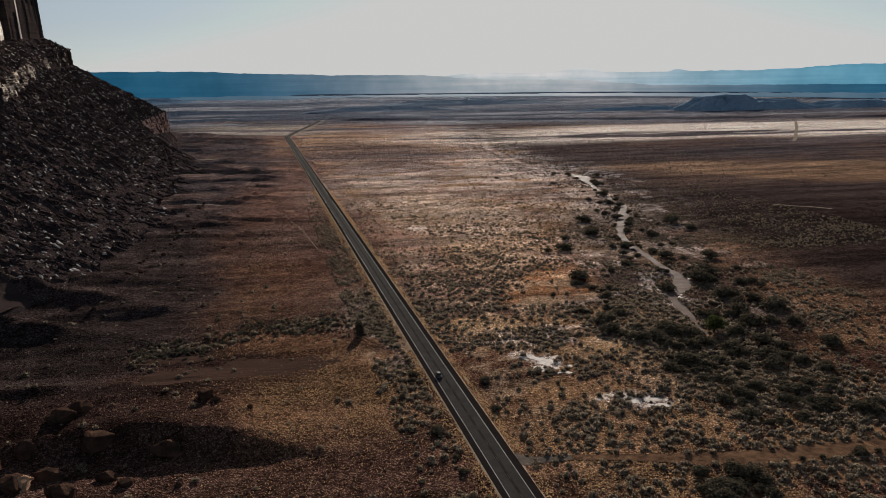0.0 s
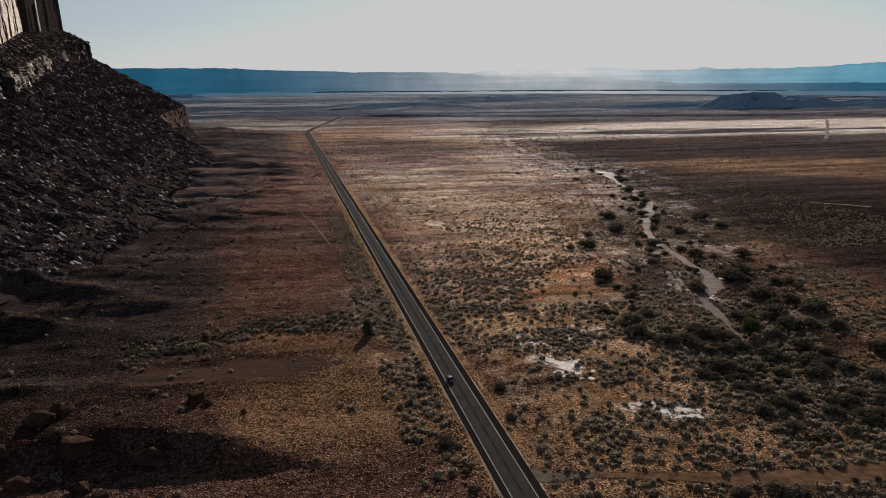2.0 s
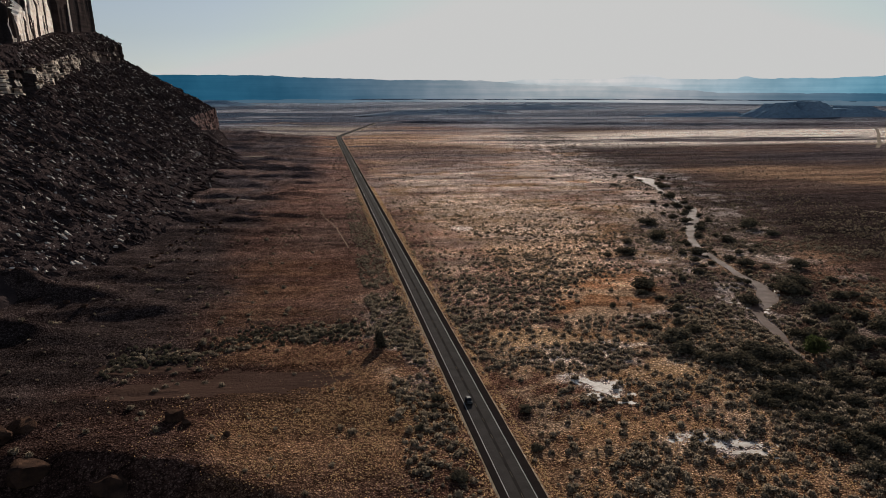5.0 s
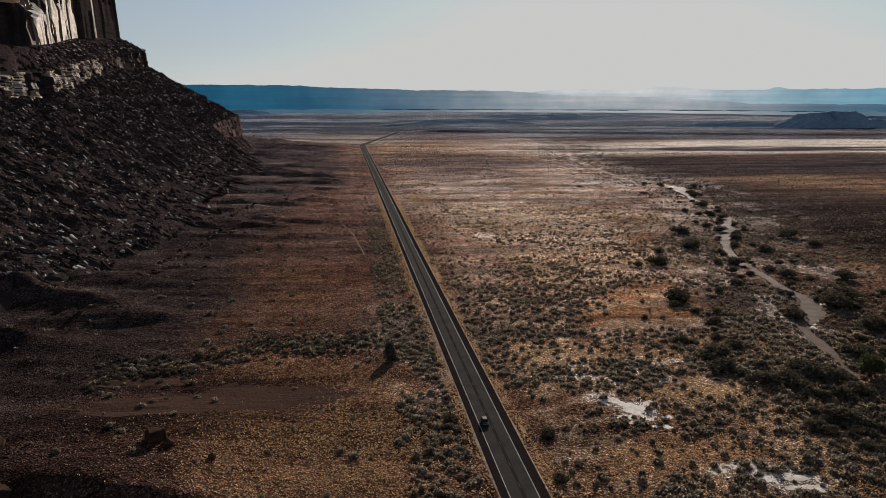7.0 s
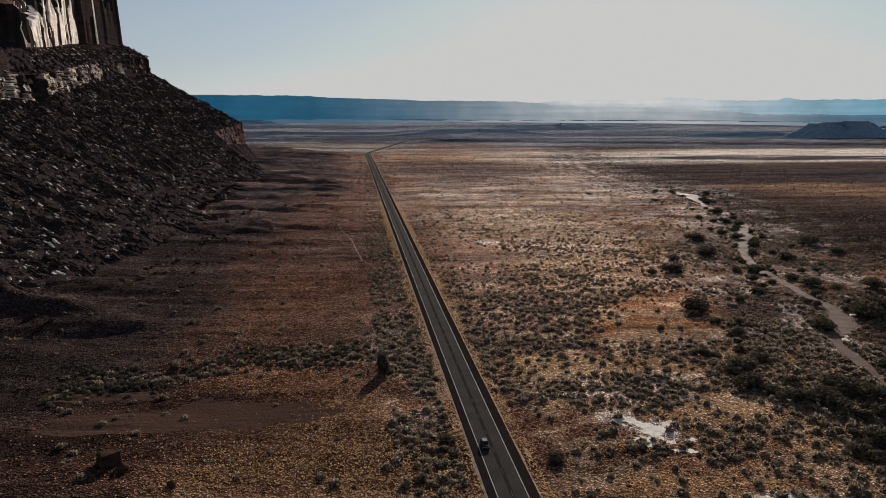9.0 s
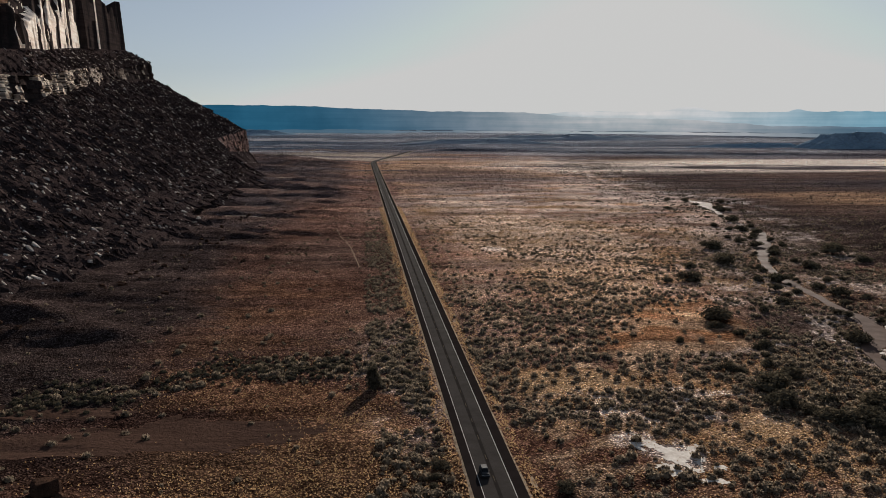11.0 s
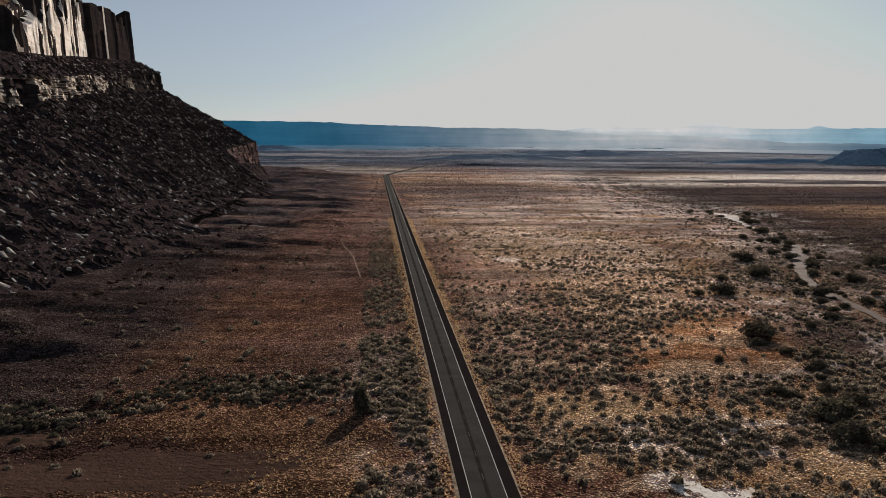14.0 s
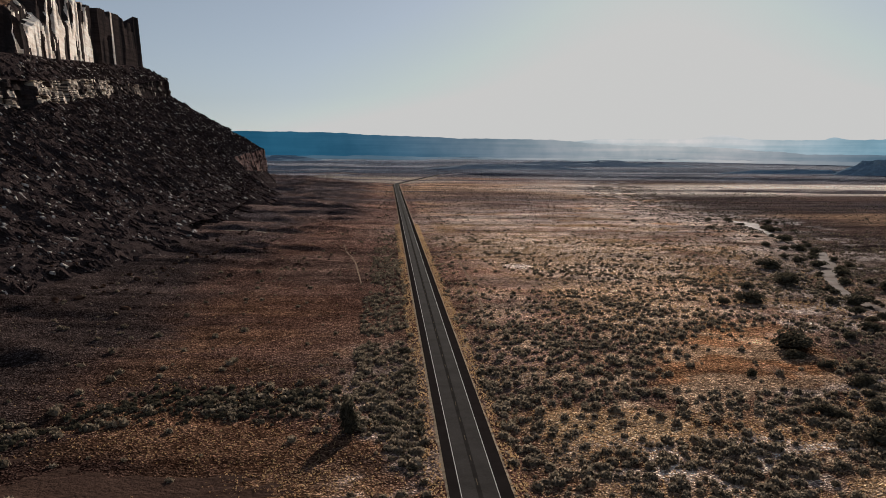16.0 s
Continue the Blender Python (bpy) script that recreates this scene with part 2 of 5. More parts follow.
def ground_z(x, y):
    x, y = np.asarray(x, float), np.asarray(y, float)
    off = np.abs(x - road_x(y))
    far = ramp(0, 60, off - 10)
    z = far * (1.6 * (fbm(x / 90, y / 90, 3, 3) - 0.5) + 0.7 * (fbm(x / 17, y / 17, 8, 3) - 0.5))
    z = z - 0.9 * ramp(6.6, 11.0, off) + 0.6 * ramp(12.0, 24.0, off)
    z = z + 0.02 * np.clip(-x - 60, 0, 100) * ramp(150, 400, y) + 5.0 * (fbm(x / 45, y / 15, 12, 3) - 0.5) * ramp(60, 125, -x)
    # spurs running out from the foot of the mesa
    for xa, ya, xb, yb, high, wide in ((-225, 490, -122, 436, 15.0, 13.0), (-245, 430, -150, 396, 16.0, 15.0), (-240, 520, -118, 500, 12.0, 12.0), (-190, 322, -100, 312, 4.0, 6.0)):
        k = np.clip(((x - xa) * (xb - xa) + (y - ya) * (yb - ya)) / ((xb - xa) ** 2 + (yb - ya) ** 2), 0, 1)
        d = np.hypot(x - xa - k * (xb - xa), y - ya - k * (yb - ya)) / wide + 0.5 * (fbm(x / 16, y / 16, 16, 3) - 0.5)
        z = z + high * (1 - 0.85 * k) * np.exp(-1.25 * np.abs(d) ** 1.3) * (0.7 + 0.6 * fbm(x / 9, y / 9, 15, 3))
    # long low ribs of washed-out debris, and the apron at the mesa's far end
    ribs = ramp(14, 70, -x) * ramp(540, 760, y) * ramp(1750, 1500, y)
    for gap, seed, high, mask in ((24.0, 141, 2.7, ramp(1150, 850, y)), (50.0, 142, 4.6, ramp(850, 1050, y))):
        ridge = 1 - np.abs(2 * fbm(x / (4.5 * gap) + y / 700, (y + 0.12 * x) / gap, seed, 3) - 1)
        z = z + ribs * mask * high * ramp(0.72, 1.0, ridge) * (0.5 + fbm(x / 35, y / 20, seed + 5, 2))
    k = np.clip((x + 265) / 235, 0, 1)
    apron = (27 - 22 * k ** 0.8) * np.exp(-((y - 1705 + 40 * k) / 48) ** 2) * ramp(-8, -50, x)
    z = z + apron * (0.8 + 0.5 * (fbm(x / 40, y / 25, 143, 3) - 0.5)) * (x > -700)
    # a mound below the mesa, steep on its near side
    foot = np.interp(x, (-170, -115, -99, -79, -57, -40), (262, 257, 253, 249, 243, 240)) + 9 * (fbm(x / 14, y / 50, 14, 3) - 0.5)
    deep = np.interp(x, (-150, -117, -100, -79, -61, -50), (20, 18, 17, 12, 6, 5)) * (0.8 + 0.4 * fbm(x / 5, 0.2, 24, 3))
    tall = np.interp(x, (-185, -150, -117, -90, -79, -60, -46), (2, 5, 6.8, 6.8, 5.2, 1.6, 0))
    z = z + tall * ramp(0, 1, (y - foot) / deep) * ramp(345, 285, y) * (0.85 + 0.3 * fbm(x / 8, y / 8, 34, 3))
    # creek bed with cut banks, and an older terrace round it
    d = np.abs(x - creek_x(y)) - creek_half(y)
    near = ramp(2300, 1900, y)
    z = z - near * (0.7 * (1 - ramp(-0.5, 2.5, d)) + 0.7 * (1 - ramp(10, 45, d + 14 * (fbm(x / 30, y / 30, 21, 2) - 0.5))))
    # low scarp across the plain, then a slow rise
    line = y - (2420 - 0.30 * x + 90 * (fbm(x / 400, 0.5, 31, 3) - 0.5))
    z = z + 7.0 * ramp(0, 25, line) * ramp(100, 260, x) + 6.0 * far * (fbm(x / 500, y / 260, 40, 4) - 0.5) * ramp(900, 1900, y)
    return z + 24.0 * ramp(2600, 4700, y)


# soil tones, with distance haze and some shade put into them
def tone(col, mask, rgb):
    return col + mask[..., None] * (np.array(rgb) - col)


def oval(x, y, cx, cy, rx, ry, edge=0.35, turn=0.0, seed=1):
    c, s = math.cos(radians(turn)), math.sin(radians(turn))
    u, v = ((x - cx) * c + (y - cy) * s) / rx, (-(x - cx) * s + (y - cy) * c) / ry
    r = np.hypot(u, v) + 0.9 * (fbm(x / (0.5 * rx + 3), y / (0.5 * ry + 3), seed, 4) - 0.5)
    return 1 - ramp(1 - edge, 1 + edge, r)


RED, STRAWY, BROWN, PALE, ORANGE, DARK = (0.132, 0.073, 0.050), (0.225, 0.138, 0.080), (0.085, 0.052, 0.041), (0.50, 0.43, 0.37), (0.255, 0.145, 0.08), (0.052, 0.040, 0.036)


def straw_mask(x, y):
    """Where dry grass is thick."""
    m = ramp(0.48, 0.66, fbm(x / 70, y / 45, 51, 4)) * ramp(8, 30, x) * (1 - ramp(150, 260, x - 0.12 * y))
    m = np.maximum(m, np.maximum(oval(x, y, 36, 368, 20, 12, seed=3), oval(x, y, 81, 326, 9, 12, seed=23)))
    m = np.maximum(m, 0.9 * oval(x, y, 46, 250, 46, 40, seed=4))
    m = np.maximum(m, 0.9 * oval(x, y, 86, 318, 20, 16, seed=24))
    m = np.maximum(m, 0.7 * oval(x, y, -45, 300, 42, 48, seed=5))
    m = np.maximum(m, 0.9 * oval(x, y, 95, 700, 60, 130, seed=6))
    m = np.maximum(m, 0.8 * oval(x, y, 85, 520, 35, 60, seed=7))
    m = np.maximum(m, 0.9 * oval(x, y, 640, 900, 240, 120, seed=8, turn=-20))
    m = np.maximum(m, oval(x, y, 1100, 1640, 800, 260, seed=9))
    m = np.maximum(m, 0.7 * oval(x, y, 150, 1500, 160, 260, seed=19))
    return m


def soil_haze_colour(x, y):
    n1, n2 = fbm(x / 140, y / 70, 61, 4), fbm(x / 25, y / 25, 62, 4)
    col = np.broadcast_to(np.array(RED), (*np.shape(x), 3)).copy()
    col = tone(col, ramp(0.4, 0.65, n1) * 0.8, BROWN)
    col = tone(col, 0.85 * ramp(10, 40, x) * ramp(330, 520, y + 60 * (n2 - 0.5)), (0.20, 0.128, 0.094))
    # dark plain to the right: cloud shadow put into the soil colour
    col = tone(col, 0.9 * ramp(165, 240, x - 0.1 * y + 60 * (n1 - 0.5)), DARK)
    # ground by the mesa's foot darkened, its shade put into the soil
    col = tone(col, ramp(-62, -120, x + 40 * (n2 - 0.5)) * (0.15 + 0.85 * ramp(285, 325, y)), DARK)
    # dark debris, with the shade of the apron's near side put in
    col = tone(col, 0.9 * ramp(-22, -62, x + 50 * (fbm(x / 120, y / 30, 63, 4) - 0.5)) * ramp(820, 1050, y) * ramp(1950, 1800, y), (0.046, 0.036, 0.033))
    col = tone(col, 0.9 * oval(x, y, -86, 330, 44, 22, seed=132), (0.078, 0.047, 0.037))
    # dark soil among the shrubs, with their shade put into it
    col = tone(col, 0.9 * oval(x, y, 140, 345, 46, 68, 0.4, 0, 126), (0.060, 0.042, 0.031))
    col = tone(col, 0.8 * oval(x, y, 128, 265, 40, 52, 0.35, 0, 128), (0.066, 0.046, 0.033))
    col = tone(col, straw_mask(x, y), STRAWY)
    col = tone(col, np.maximum(oval(x, y, 97, 424, 27, 60, 0.3, -22, 11), oval(x, y, 100, 382, 27, 15, 0.3, -12, 29)), (0.235, 0.122, 0.062))
    col = tone(col, 0.7 * oval(x, y, 215, 430, 26, 60, seed=12), ORANGE)
    # near left ground darker, shade of its backlit roughness put into the colour
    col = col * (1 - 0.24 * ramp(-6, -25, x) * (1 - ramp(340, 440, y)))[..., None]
    col = tone(col, np.maximum(oval(x, y, 36, 368, 20, 12, seed=3), 0.8 * oval(x, y, 81, 326, 9, 12, seed=23)), (0.44, 0.315, 0.19))
    col = tone(col, 0.6 * oval(x, y, 85, 520, 26, 50, seed=7), (0.30, 0.22, 0.155))
    col = tone(col, 0.7 * oval(x, y, 100, 690, 55, 120, seed=6), (0.30, 0.23, 0.17))
    for cx, cy, rx, ry, sd in ((60, 390, 46, 10, 121), (66, 342, 50, 13, 122), (165, 350, 30, 40, 123)):
        col = tone(col, 0.8 * oval(x, y, cx, cy, rx, ry, 0.4, 0, sd) * (1 - oval(x, y, 36, 368, 20, 12, seed=3)) * (1 - oval(x, y, 81, 326, 9, 12, seed=23)), (0.070, 0.046, 0.036))
    col = tone(col, 0.75 * oval(x, y, 32, 560, 24, 150, 0.5, 0, 25), (0.185, 0.110, 0.080))
    dust = ramp(0.50, 0.58, fbm(x / 11, y / 8, 74, 4)) * ramp(8, 20, x) * ramp(150, 110, x) * ramp(225, 270, y) * ramp(620, 520, y)
    col = tone(col, 0.6 * dust, (0.36, 0.265, 0.175))
    gold = ramp(0.48, 0.58, fbm(x / 26, y / 12, 75, 4)) * ramp(-8, -25, x) * ramp(-110, -80, x) * ramp(230, 270, y) * ramp(600, 480, y)
    col = tone(col, 0.32 * gold * (1 - oval(x, y, -86, 330, 44, 22, seed=132)), (0.225, 0.128, 0.068))
    speck = ramp(0.47, 0.56, fbm(x / 7, y / 6, 20, 4))
    col = tone(col, 0.9 * speck * oval(x, y, 60, 347, 36, 16, 0.4, 0, 21), (0.56, 0.46, 0.37))
    col = tone(col, 0.6 * speck * oval(x, y, -18, 385, 14, 60, 0.4, 0, 22), (0.36, 0.29, 0.24))
    for cx, cy, rx, ry in ((48, 311, 7, 9), (70, 259, 9, 7), (58, 638, 9, 10), (40, 322, 5, 5), (62, 266, 12, 5)):
        col = tone(col, oval(x, y, cx, cy, rx, ry, 0.25, seed=13), PALE)
    d = np.abs(x - creek_x(y)) - creek_half(y)
    flat = (1 - ramp(-1, 14, d + 16 * (n2 - 0.5))) * ramp(2300, 1700, y)
    col = tone(col, 0.88 * (1 - ramp(22, 66, np.abs(d) + 30 * (n2 - 0.5))) * ramp(350, 400, y) * ramp(850, 650, y), (0.066, 0.048, 0.040))
    col = tone(col, 0.45 * flat, (0.26, 0.175, 0.115))
    silt = ramp(0.56, 0.7, fbm(x / 14, y / 14, 71, 4)) * (1 - ramp(30, 85, np.abs(d))) * ramp(300, 420, y)
    col = tone(col, 0.6 * silt, PALE)
    # pale ground, lightened further to stand for the haze over it
    col = tone(col, 0.55 * oval(x, y, 190, 900, 150, 420, 0.5, -14, 15) * ramp(0.32, 0.55, fbm(x / 30, y / 24, 16, 4)), (0.44, 0.36, 0.29))
    blot = ramp(0.46, 0.60, fbm(x / 46, y / 34, 64, 5)) * ramp(640, 820, y) * ramp(1900, 1600, y) * ramp(4, 20, np.abs(x))
    col = tone(col, 0.45 * blot * (1 - silt), (0.105, 0.066, 0.048))
    col = tone(col, 0.6 * oval(x, y, 120, 1330, 110, 190, 0.4, 0, 65), (0.062, 0.046, 0.043))
    col = tone(col, 0.7 * oval(x, y, 720, 1170, 190, 80, 0.4, 0, 66), (0.050, 0.042, 0.042))
    delta = oval(x, y, 330, 1720, 110, 260, 0.5, 0, 67) * ramp(0.45, 0.56, fbm(x / 50, y / 60, 68, 4))
    col = tone(col, 0.6 * delta, (0.27, 0.23, 0.19))
    # far plain in long bands, blue and pale with haze put into the colour
    col = tone(col, oval(x, y, 1150, 1620, 850, 240, seed=9), (0.62, 0.52, 0.41))
    col = tone(col, 0.85 * ramp(1770, 1850, y + 0.1 * x + 120 * (n1 - 0.5)) * ramp(260, 60, np.abs(x + 60)) * ramp(2350, 2150, y), (0.25, 0.205, 0.15))
    band = fbm(x / 900, y / 150, 81, 5)
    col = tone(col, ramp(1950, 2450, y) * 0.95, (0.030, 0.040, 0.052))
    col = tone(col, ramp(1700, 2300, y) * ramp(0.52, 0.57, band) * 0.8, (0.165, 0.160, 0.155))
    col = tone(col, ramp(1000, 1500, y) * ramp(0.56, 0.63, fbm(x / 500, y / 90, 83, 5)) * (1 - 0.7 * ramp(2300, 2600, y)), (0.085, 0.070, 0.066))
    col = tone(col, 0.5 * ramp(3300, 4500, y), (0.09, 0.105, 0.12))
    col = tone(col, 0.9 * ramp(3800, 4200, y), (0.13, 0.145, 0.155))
    # bright haze towards the sun put in as a paler stretch of plain
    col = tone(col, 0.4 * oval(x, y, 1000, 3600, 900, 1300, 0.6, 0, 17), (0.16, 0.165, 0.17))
    # soil brightened with distance to stand for haze
    gain = 1 + ramp(450, 1000, y) * (0.85 + 0.15 * (1 - ramp(180, 260, x - 0.1 * y)))
    gain = gain + 0.55 * ramp(10, 30, x) * ramp(320, 430, y) * ramp(760, 560, y) * ramp(190, 120, x)
    # the cloud shadow on the right deepened again
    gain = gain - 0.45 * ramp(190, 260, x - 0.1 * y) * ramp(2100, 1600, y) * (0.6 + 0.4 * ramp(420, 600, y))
    gain = gain + 0.06 * ramp(700, 800, y) * ramp(1700, 1300, y) * ramp(-10, 20, x)
    gain = gain - 0.35 * oval(x, y, 150, 265, 60, 60, 0.4, 0, 18)
    # the haze's blue added to the soil with distance
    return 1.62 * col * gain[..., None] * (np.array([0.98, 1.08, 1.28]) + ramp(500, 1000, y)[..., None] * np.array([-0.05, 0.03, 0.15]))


# ---- ground ----
def axis(*pieces):
    out = []
    for a, b, step in pieces:
        out.append(np.arange(a, b, step))
    return np.concatenate(out)


GX = axis((-4600, -1200, 170), (-1200, -260, 24), (-260, -160, 5), (-160, 260, 2.2), (260, 420, 4), (420, 1000, 12), (1000, 2000, 30), (2000, 4700, 110))
GY = axis((-2600, -200, 200), (-200, 160, 20), (160, 520, 2.2), (520, 760, 3.2), (760, 1200, 4.6), (1200, 1800, 8), (1800, 2700, 11), (2700, 5100, 60))
gx, gy = np.meshgrid(GX, GY)
gz = ground_z(gx, gy)
me = mesh_from("ground", np.stack([gx, gy, gz], -1).reshape(-1, 3), grid_faces(len(GY), len(GX)), True)
colour_layer(me, "soil", soil_haze_colour(gx, gy).reshape(-1, 3))
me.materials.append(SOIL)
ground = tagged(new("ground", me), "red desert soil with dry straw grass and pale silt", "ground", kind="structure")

# ---- mesa ----
LEVELS = {
    "toe": ((-420, -400, -6), (-285, 150, -6), (-160, 480, -5), (-140, 640, -5), (-114, 900, -5), (-108, 1080, -5), (-130, 1250, -5), (-180, 1395, -5), (-200, 1592, -5), (-330, 1700, -5), (-1100, 1830, -5)),
    "low": ((-470, -400, 8), (-320, 150, 8), (-185, 480, 6), (-168, 640, 7), (-160, 900, 10), (-165, 1080, 13), (-190, 1250, 18), (-240, 1420, 34), (-219, 1574, 28), (-330, 1665, 25), (-1100, 1790, 20)),
    "knob": ((-500, -400, 18), (-350, 150, 18), (-215, 480, 15), (-205, 640, 17), (-205, 900, 24), (-205, 1080, 27), (-225, 1250, 33), (-262, 1425, 48), (-226, 1562, 66), (-340, 1640, 52), (-1100, 1770, 40)),
    "ledge_base": ((-700, -400, 100), (-520, 150, 95), (-400, 480, 92), (-352, 640, 92), (-314, 890, 98), (-338, 1090, 118), (-362, 1250, 132), (-381, 1405, 141), (-370, 1540, 150), (-450, 1600, 140), (-1100, 1690, 125)),
    "ledge_top": ((-708, -400, 124), (-528, 150, 118), (-408, 480, 115), (-359, 640, 115), (-320, 890, 120), (-344, 1090, 139), (-368, 1250, 150), (-387, 1405, 158), (-367, 1510, 175), (-455, 1590, 168), (-1100, 1684, 150)),
    "cliff_base": ((-760, -400, 152), (-570, 150, 148), (-440, 480, 145), (-385, 640, 144), (-337, 910, 146), (-369, 1074, 158), (-405, 1240, 174), (-430, 1360, 184), (-410, 1529, 196), (-470, 1585, 198), (-1100, 1690, 195)),
    "cliff_top": ((-764, -400, 200), (-574, 150, 195), (-444, 480, 190), (-389, 640, 188), (-341, 910, 184), (-373, 1074, 222), (-409, 1240, 250), (-436, 1365, 260), (-415, 1529, 264), (-478, 1580, 246), (-1100, 1680, 235)),
    "inner": ((-1000, -400, 262), (-760, 150, 262), (-600, 480, 262), (-530, 640, 262), (-470, 910, 262), (-480, 1080, 268), (-500, 1250, 270), (-530, 1370, 262), (-470, 1540, 234), (-530, 1570, 230), (-1200, 1650, 230)),
}


def mesa_rows():
    guides = [np.array(v, float) for v in LEVELS.values()]
    n = len(guides[0])
    knots = np.arange(n)
    u = np.concatenate([np.linspace(0, 2, 40, False), np.linspace(2, 3.6, 110, False), np.linspace(3.6, 7, 380, False), np.linspace(7, 9, 190, False), np.linspace(9, 10, 30)])
    curves = []
    for g in guides:
        curves.append(np.stack([np.interp(u, knots, g[:, k]) for k in range(3)], 1))
    counts = (5, 8, 56, 24, 12, 22, 4)
    rows, kind = [], []
    for i, c in enumerate(counts):
        for k in range(c):
            f = k / c
            rows.append(curves[i] * (1 - f) + curves[i + 1] * f)
            kind.append((i, f))
    rows.append(curves[-1])
    kind.append((6, 1.0))
    return np.array(rows), kind, u


rows, kind, u = mesa_rows()
base = rows[sum((5, 8, 56))]
tang = np.gradient(base[:, :2], axis=0)
outw = np.stack([tang[:, 1], -tang[:, 0]], 1)
outw /= np.linalg.norm(outw, axis=1)[:, None]
arc = np.concatenate([[0], np.cumsum(np.linalg.norm(np.diff(base[:, :2], axis=0), axis=1))])
for r, (i, f) in enumerate(kind):
    z = rows[r, :, 2]
    if i in (1, 2):
        amp = 4.0 + 8.0 * (i == 2) * math.sin(math.pi * min(f * 1.1, 1))
        gully = np.abs(fbm(arc / 48, z / 200, 90, 4) - 0.5) * 2
        amp = amp * (1 - 0.7 * ramp(6.9, 7.5, u))
        push = amp * (gully * 2.2 - 0.7) + 7.0 * (fbm(arc / 14, z / 9, 91, 4) - 0.5)
        if i == 1:
            push = push + 5.0 * (fbm(arc / 8, z / 25, 98, 3) - 0.5) + 7.0 * (u > 7.1) * (fbm(arc / 10, z / 9, 198, 4) - 0.5)
    elif i == 3:
        step = np.floor(z / 4.2 + 0.6 * vnoise(arc / 70, 0.2, 191)).astype(np.int64)
        joint = np.floor(arc / (5.0 + 4.0 * _hash(step, step, 31)) + 0.37 * step).astype(np.int64)
        alcove = np.maximum(ramp(0.54, 0.62, fbm(arc / 34, 0.3, 192, 3)) * (u > 4.4), np.exp(-((u - 3.99) / 0.06) ** 4))
        push = 4.0 * (fbm(arc / 30, step * 0.12, 92, 3) - 0.5) + 4.4 * (_hash(step, step * 3, 93) - 0.5) + 4.2 * (_hash(joint, step, 193) - 0.5) - 5.0 * (_hash(joint, step, 194) > 0.86) - 9.0 * alcove
        push = push * (1 - 0.75 * ramp(6.6, 7.1, u))
    elif i == 4:
        push = 4.0 * (fbm(arc / 20, z / 20, 94, 4) - 0.5)
    else:
        h = f if i == 5 else 1.0
        push = 3.0 * (fbm(arc / 46, z / 160, 95, 3) - 0.5) + 1.3 * (fbm(arc / 12, z / 22, 96, 4) - 0.5) + 0.9 * (vnoise(arc / 60, np.floor(z / 4.5), 58) - 0.5)
        # upright cracks and rounded alcoves
        wander = arc + 6.0 * (fbm(arc / 90, z / 45, 195, 3) - 0.5)
        for gap, seed, deep in ((38.0, 301, 9.0), (23.0, 302, 1.1)):
            cell = np.floor(wander / gap)
            at = (cell + 0.3 + 0.4 * vnoise(cell, 0.5, seed)) * gap
            wide = gap * (0.06 + 0.14 * vnoise(cell, 2.5, seed + 1))
            live = ramp(0.35, 0.6, vnoise(cell * 1.0, h * 2.2 + 7.5, seed + 2))
            push = push - deep * live * np.exp(-((wander - at) / wide) ** 4)
        for ua, ha, wa, ta, da in ((4.50, 0.95, 0.34, 0.42, 11.0), (4.16, 0.6, 0.07, 1.2, 9.0), (3.78, 0.4, 0.32, 0.9, 16.0), (5.06, 0.6, 0.05, 1.2, 8.0), (5.6, 0.90, 0.20, 0.38, 6.0), (4.86, 0.85, 0.10, 0.30, 5.0), (6.3, 0.7, 0.05, 0.9, 7.0), (6.72, 0.95, 0.10, 0.35, 8.0), (7.12, 0.5, 0.06, 1.2, 9.0)):
            push = push - da * (1 - ramp(0.75, 1.0, np.hypot((u - ua) / wa, (h - ha) / ta)))
        calm = 1 - 0.75 * ramp(7.15, 7.5, u) * ramp(8.8, 8.3, u)
        push = push * calm - 5.0 * ramp(0.85, 1.0, np.full_like(z, h)) * (fbm(arc / 20, 0.4, 59, 3) > 0.5) * (u < 7)
        if i == 6:
            push = push * (1 - f)
        rows[r, :, 2] += 9.0 * (np.floor(6 * fbm(arc / 30, 0.2, 97, 3)) / 6 - 0.5) * h * (u < 7)
    rows[r, :, :2] += outw * push[:, None]
    if i in (2, 3, 4):
        # rubble banked unevenly against the ledge
        bank = (f if i == 2 else 1 - 0.7 * f if i == 3 else 0.3 * (1 - f)) ** 2
        rows[r, :, 2] += bank * 13.0 * (fbm(arc / 22, 0.7, 199, 4) - 0.42) * (1 - ramp(6.8, 7.3, u))
    if i == 2:
        rows[r, :, 2] += 5.5 * (fbm(arc / 9, z / 5, 99, 3) - 0.5)
CREST_U = (7.0, 7.2, 7.60, 7.66, 7.70, 7.74, 7.77, 7.81, 7.84, 7.885, 7.90, 7.99, 8.01, 8.06, 8.2)
CREST_Z = (3, 4, 3, -1, -14, -13, -4, -4, -17, -16, 9, 8, 0, -14, -16)
spire = np.interp(u, CREST_U, CREST_Z) * (u > 6.9) * (u < 9) + 1.6 * (fbm(arc / 4, 0.1, 197, 3) - 0.5)
for r, (i, f) in enumerate(kind):
    if i >= 5:
        rows[r, :, 2] += spire * (f if i == 5 else 1)
shape = rows.reshape(-1, 3)
nr, nc = rows.shape[:2]
faces = grid_faces(nr, nc)
row_of = faces[:, 0] // nc
level = np.array([i for i, f in kind])[row_of]
at_u = u[faces[:, 0] % nc]
height = np.array([f for i, f in kind])[row_of]
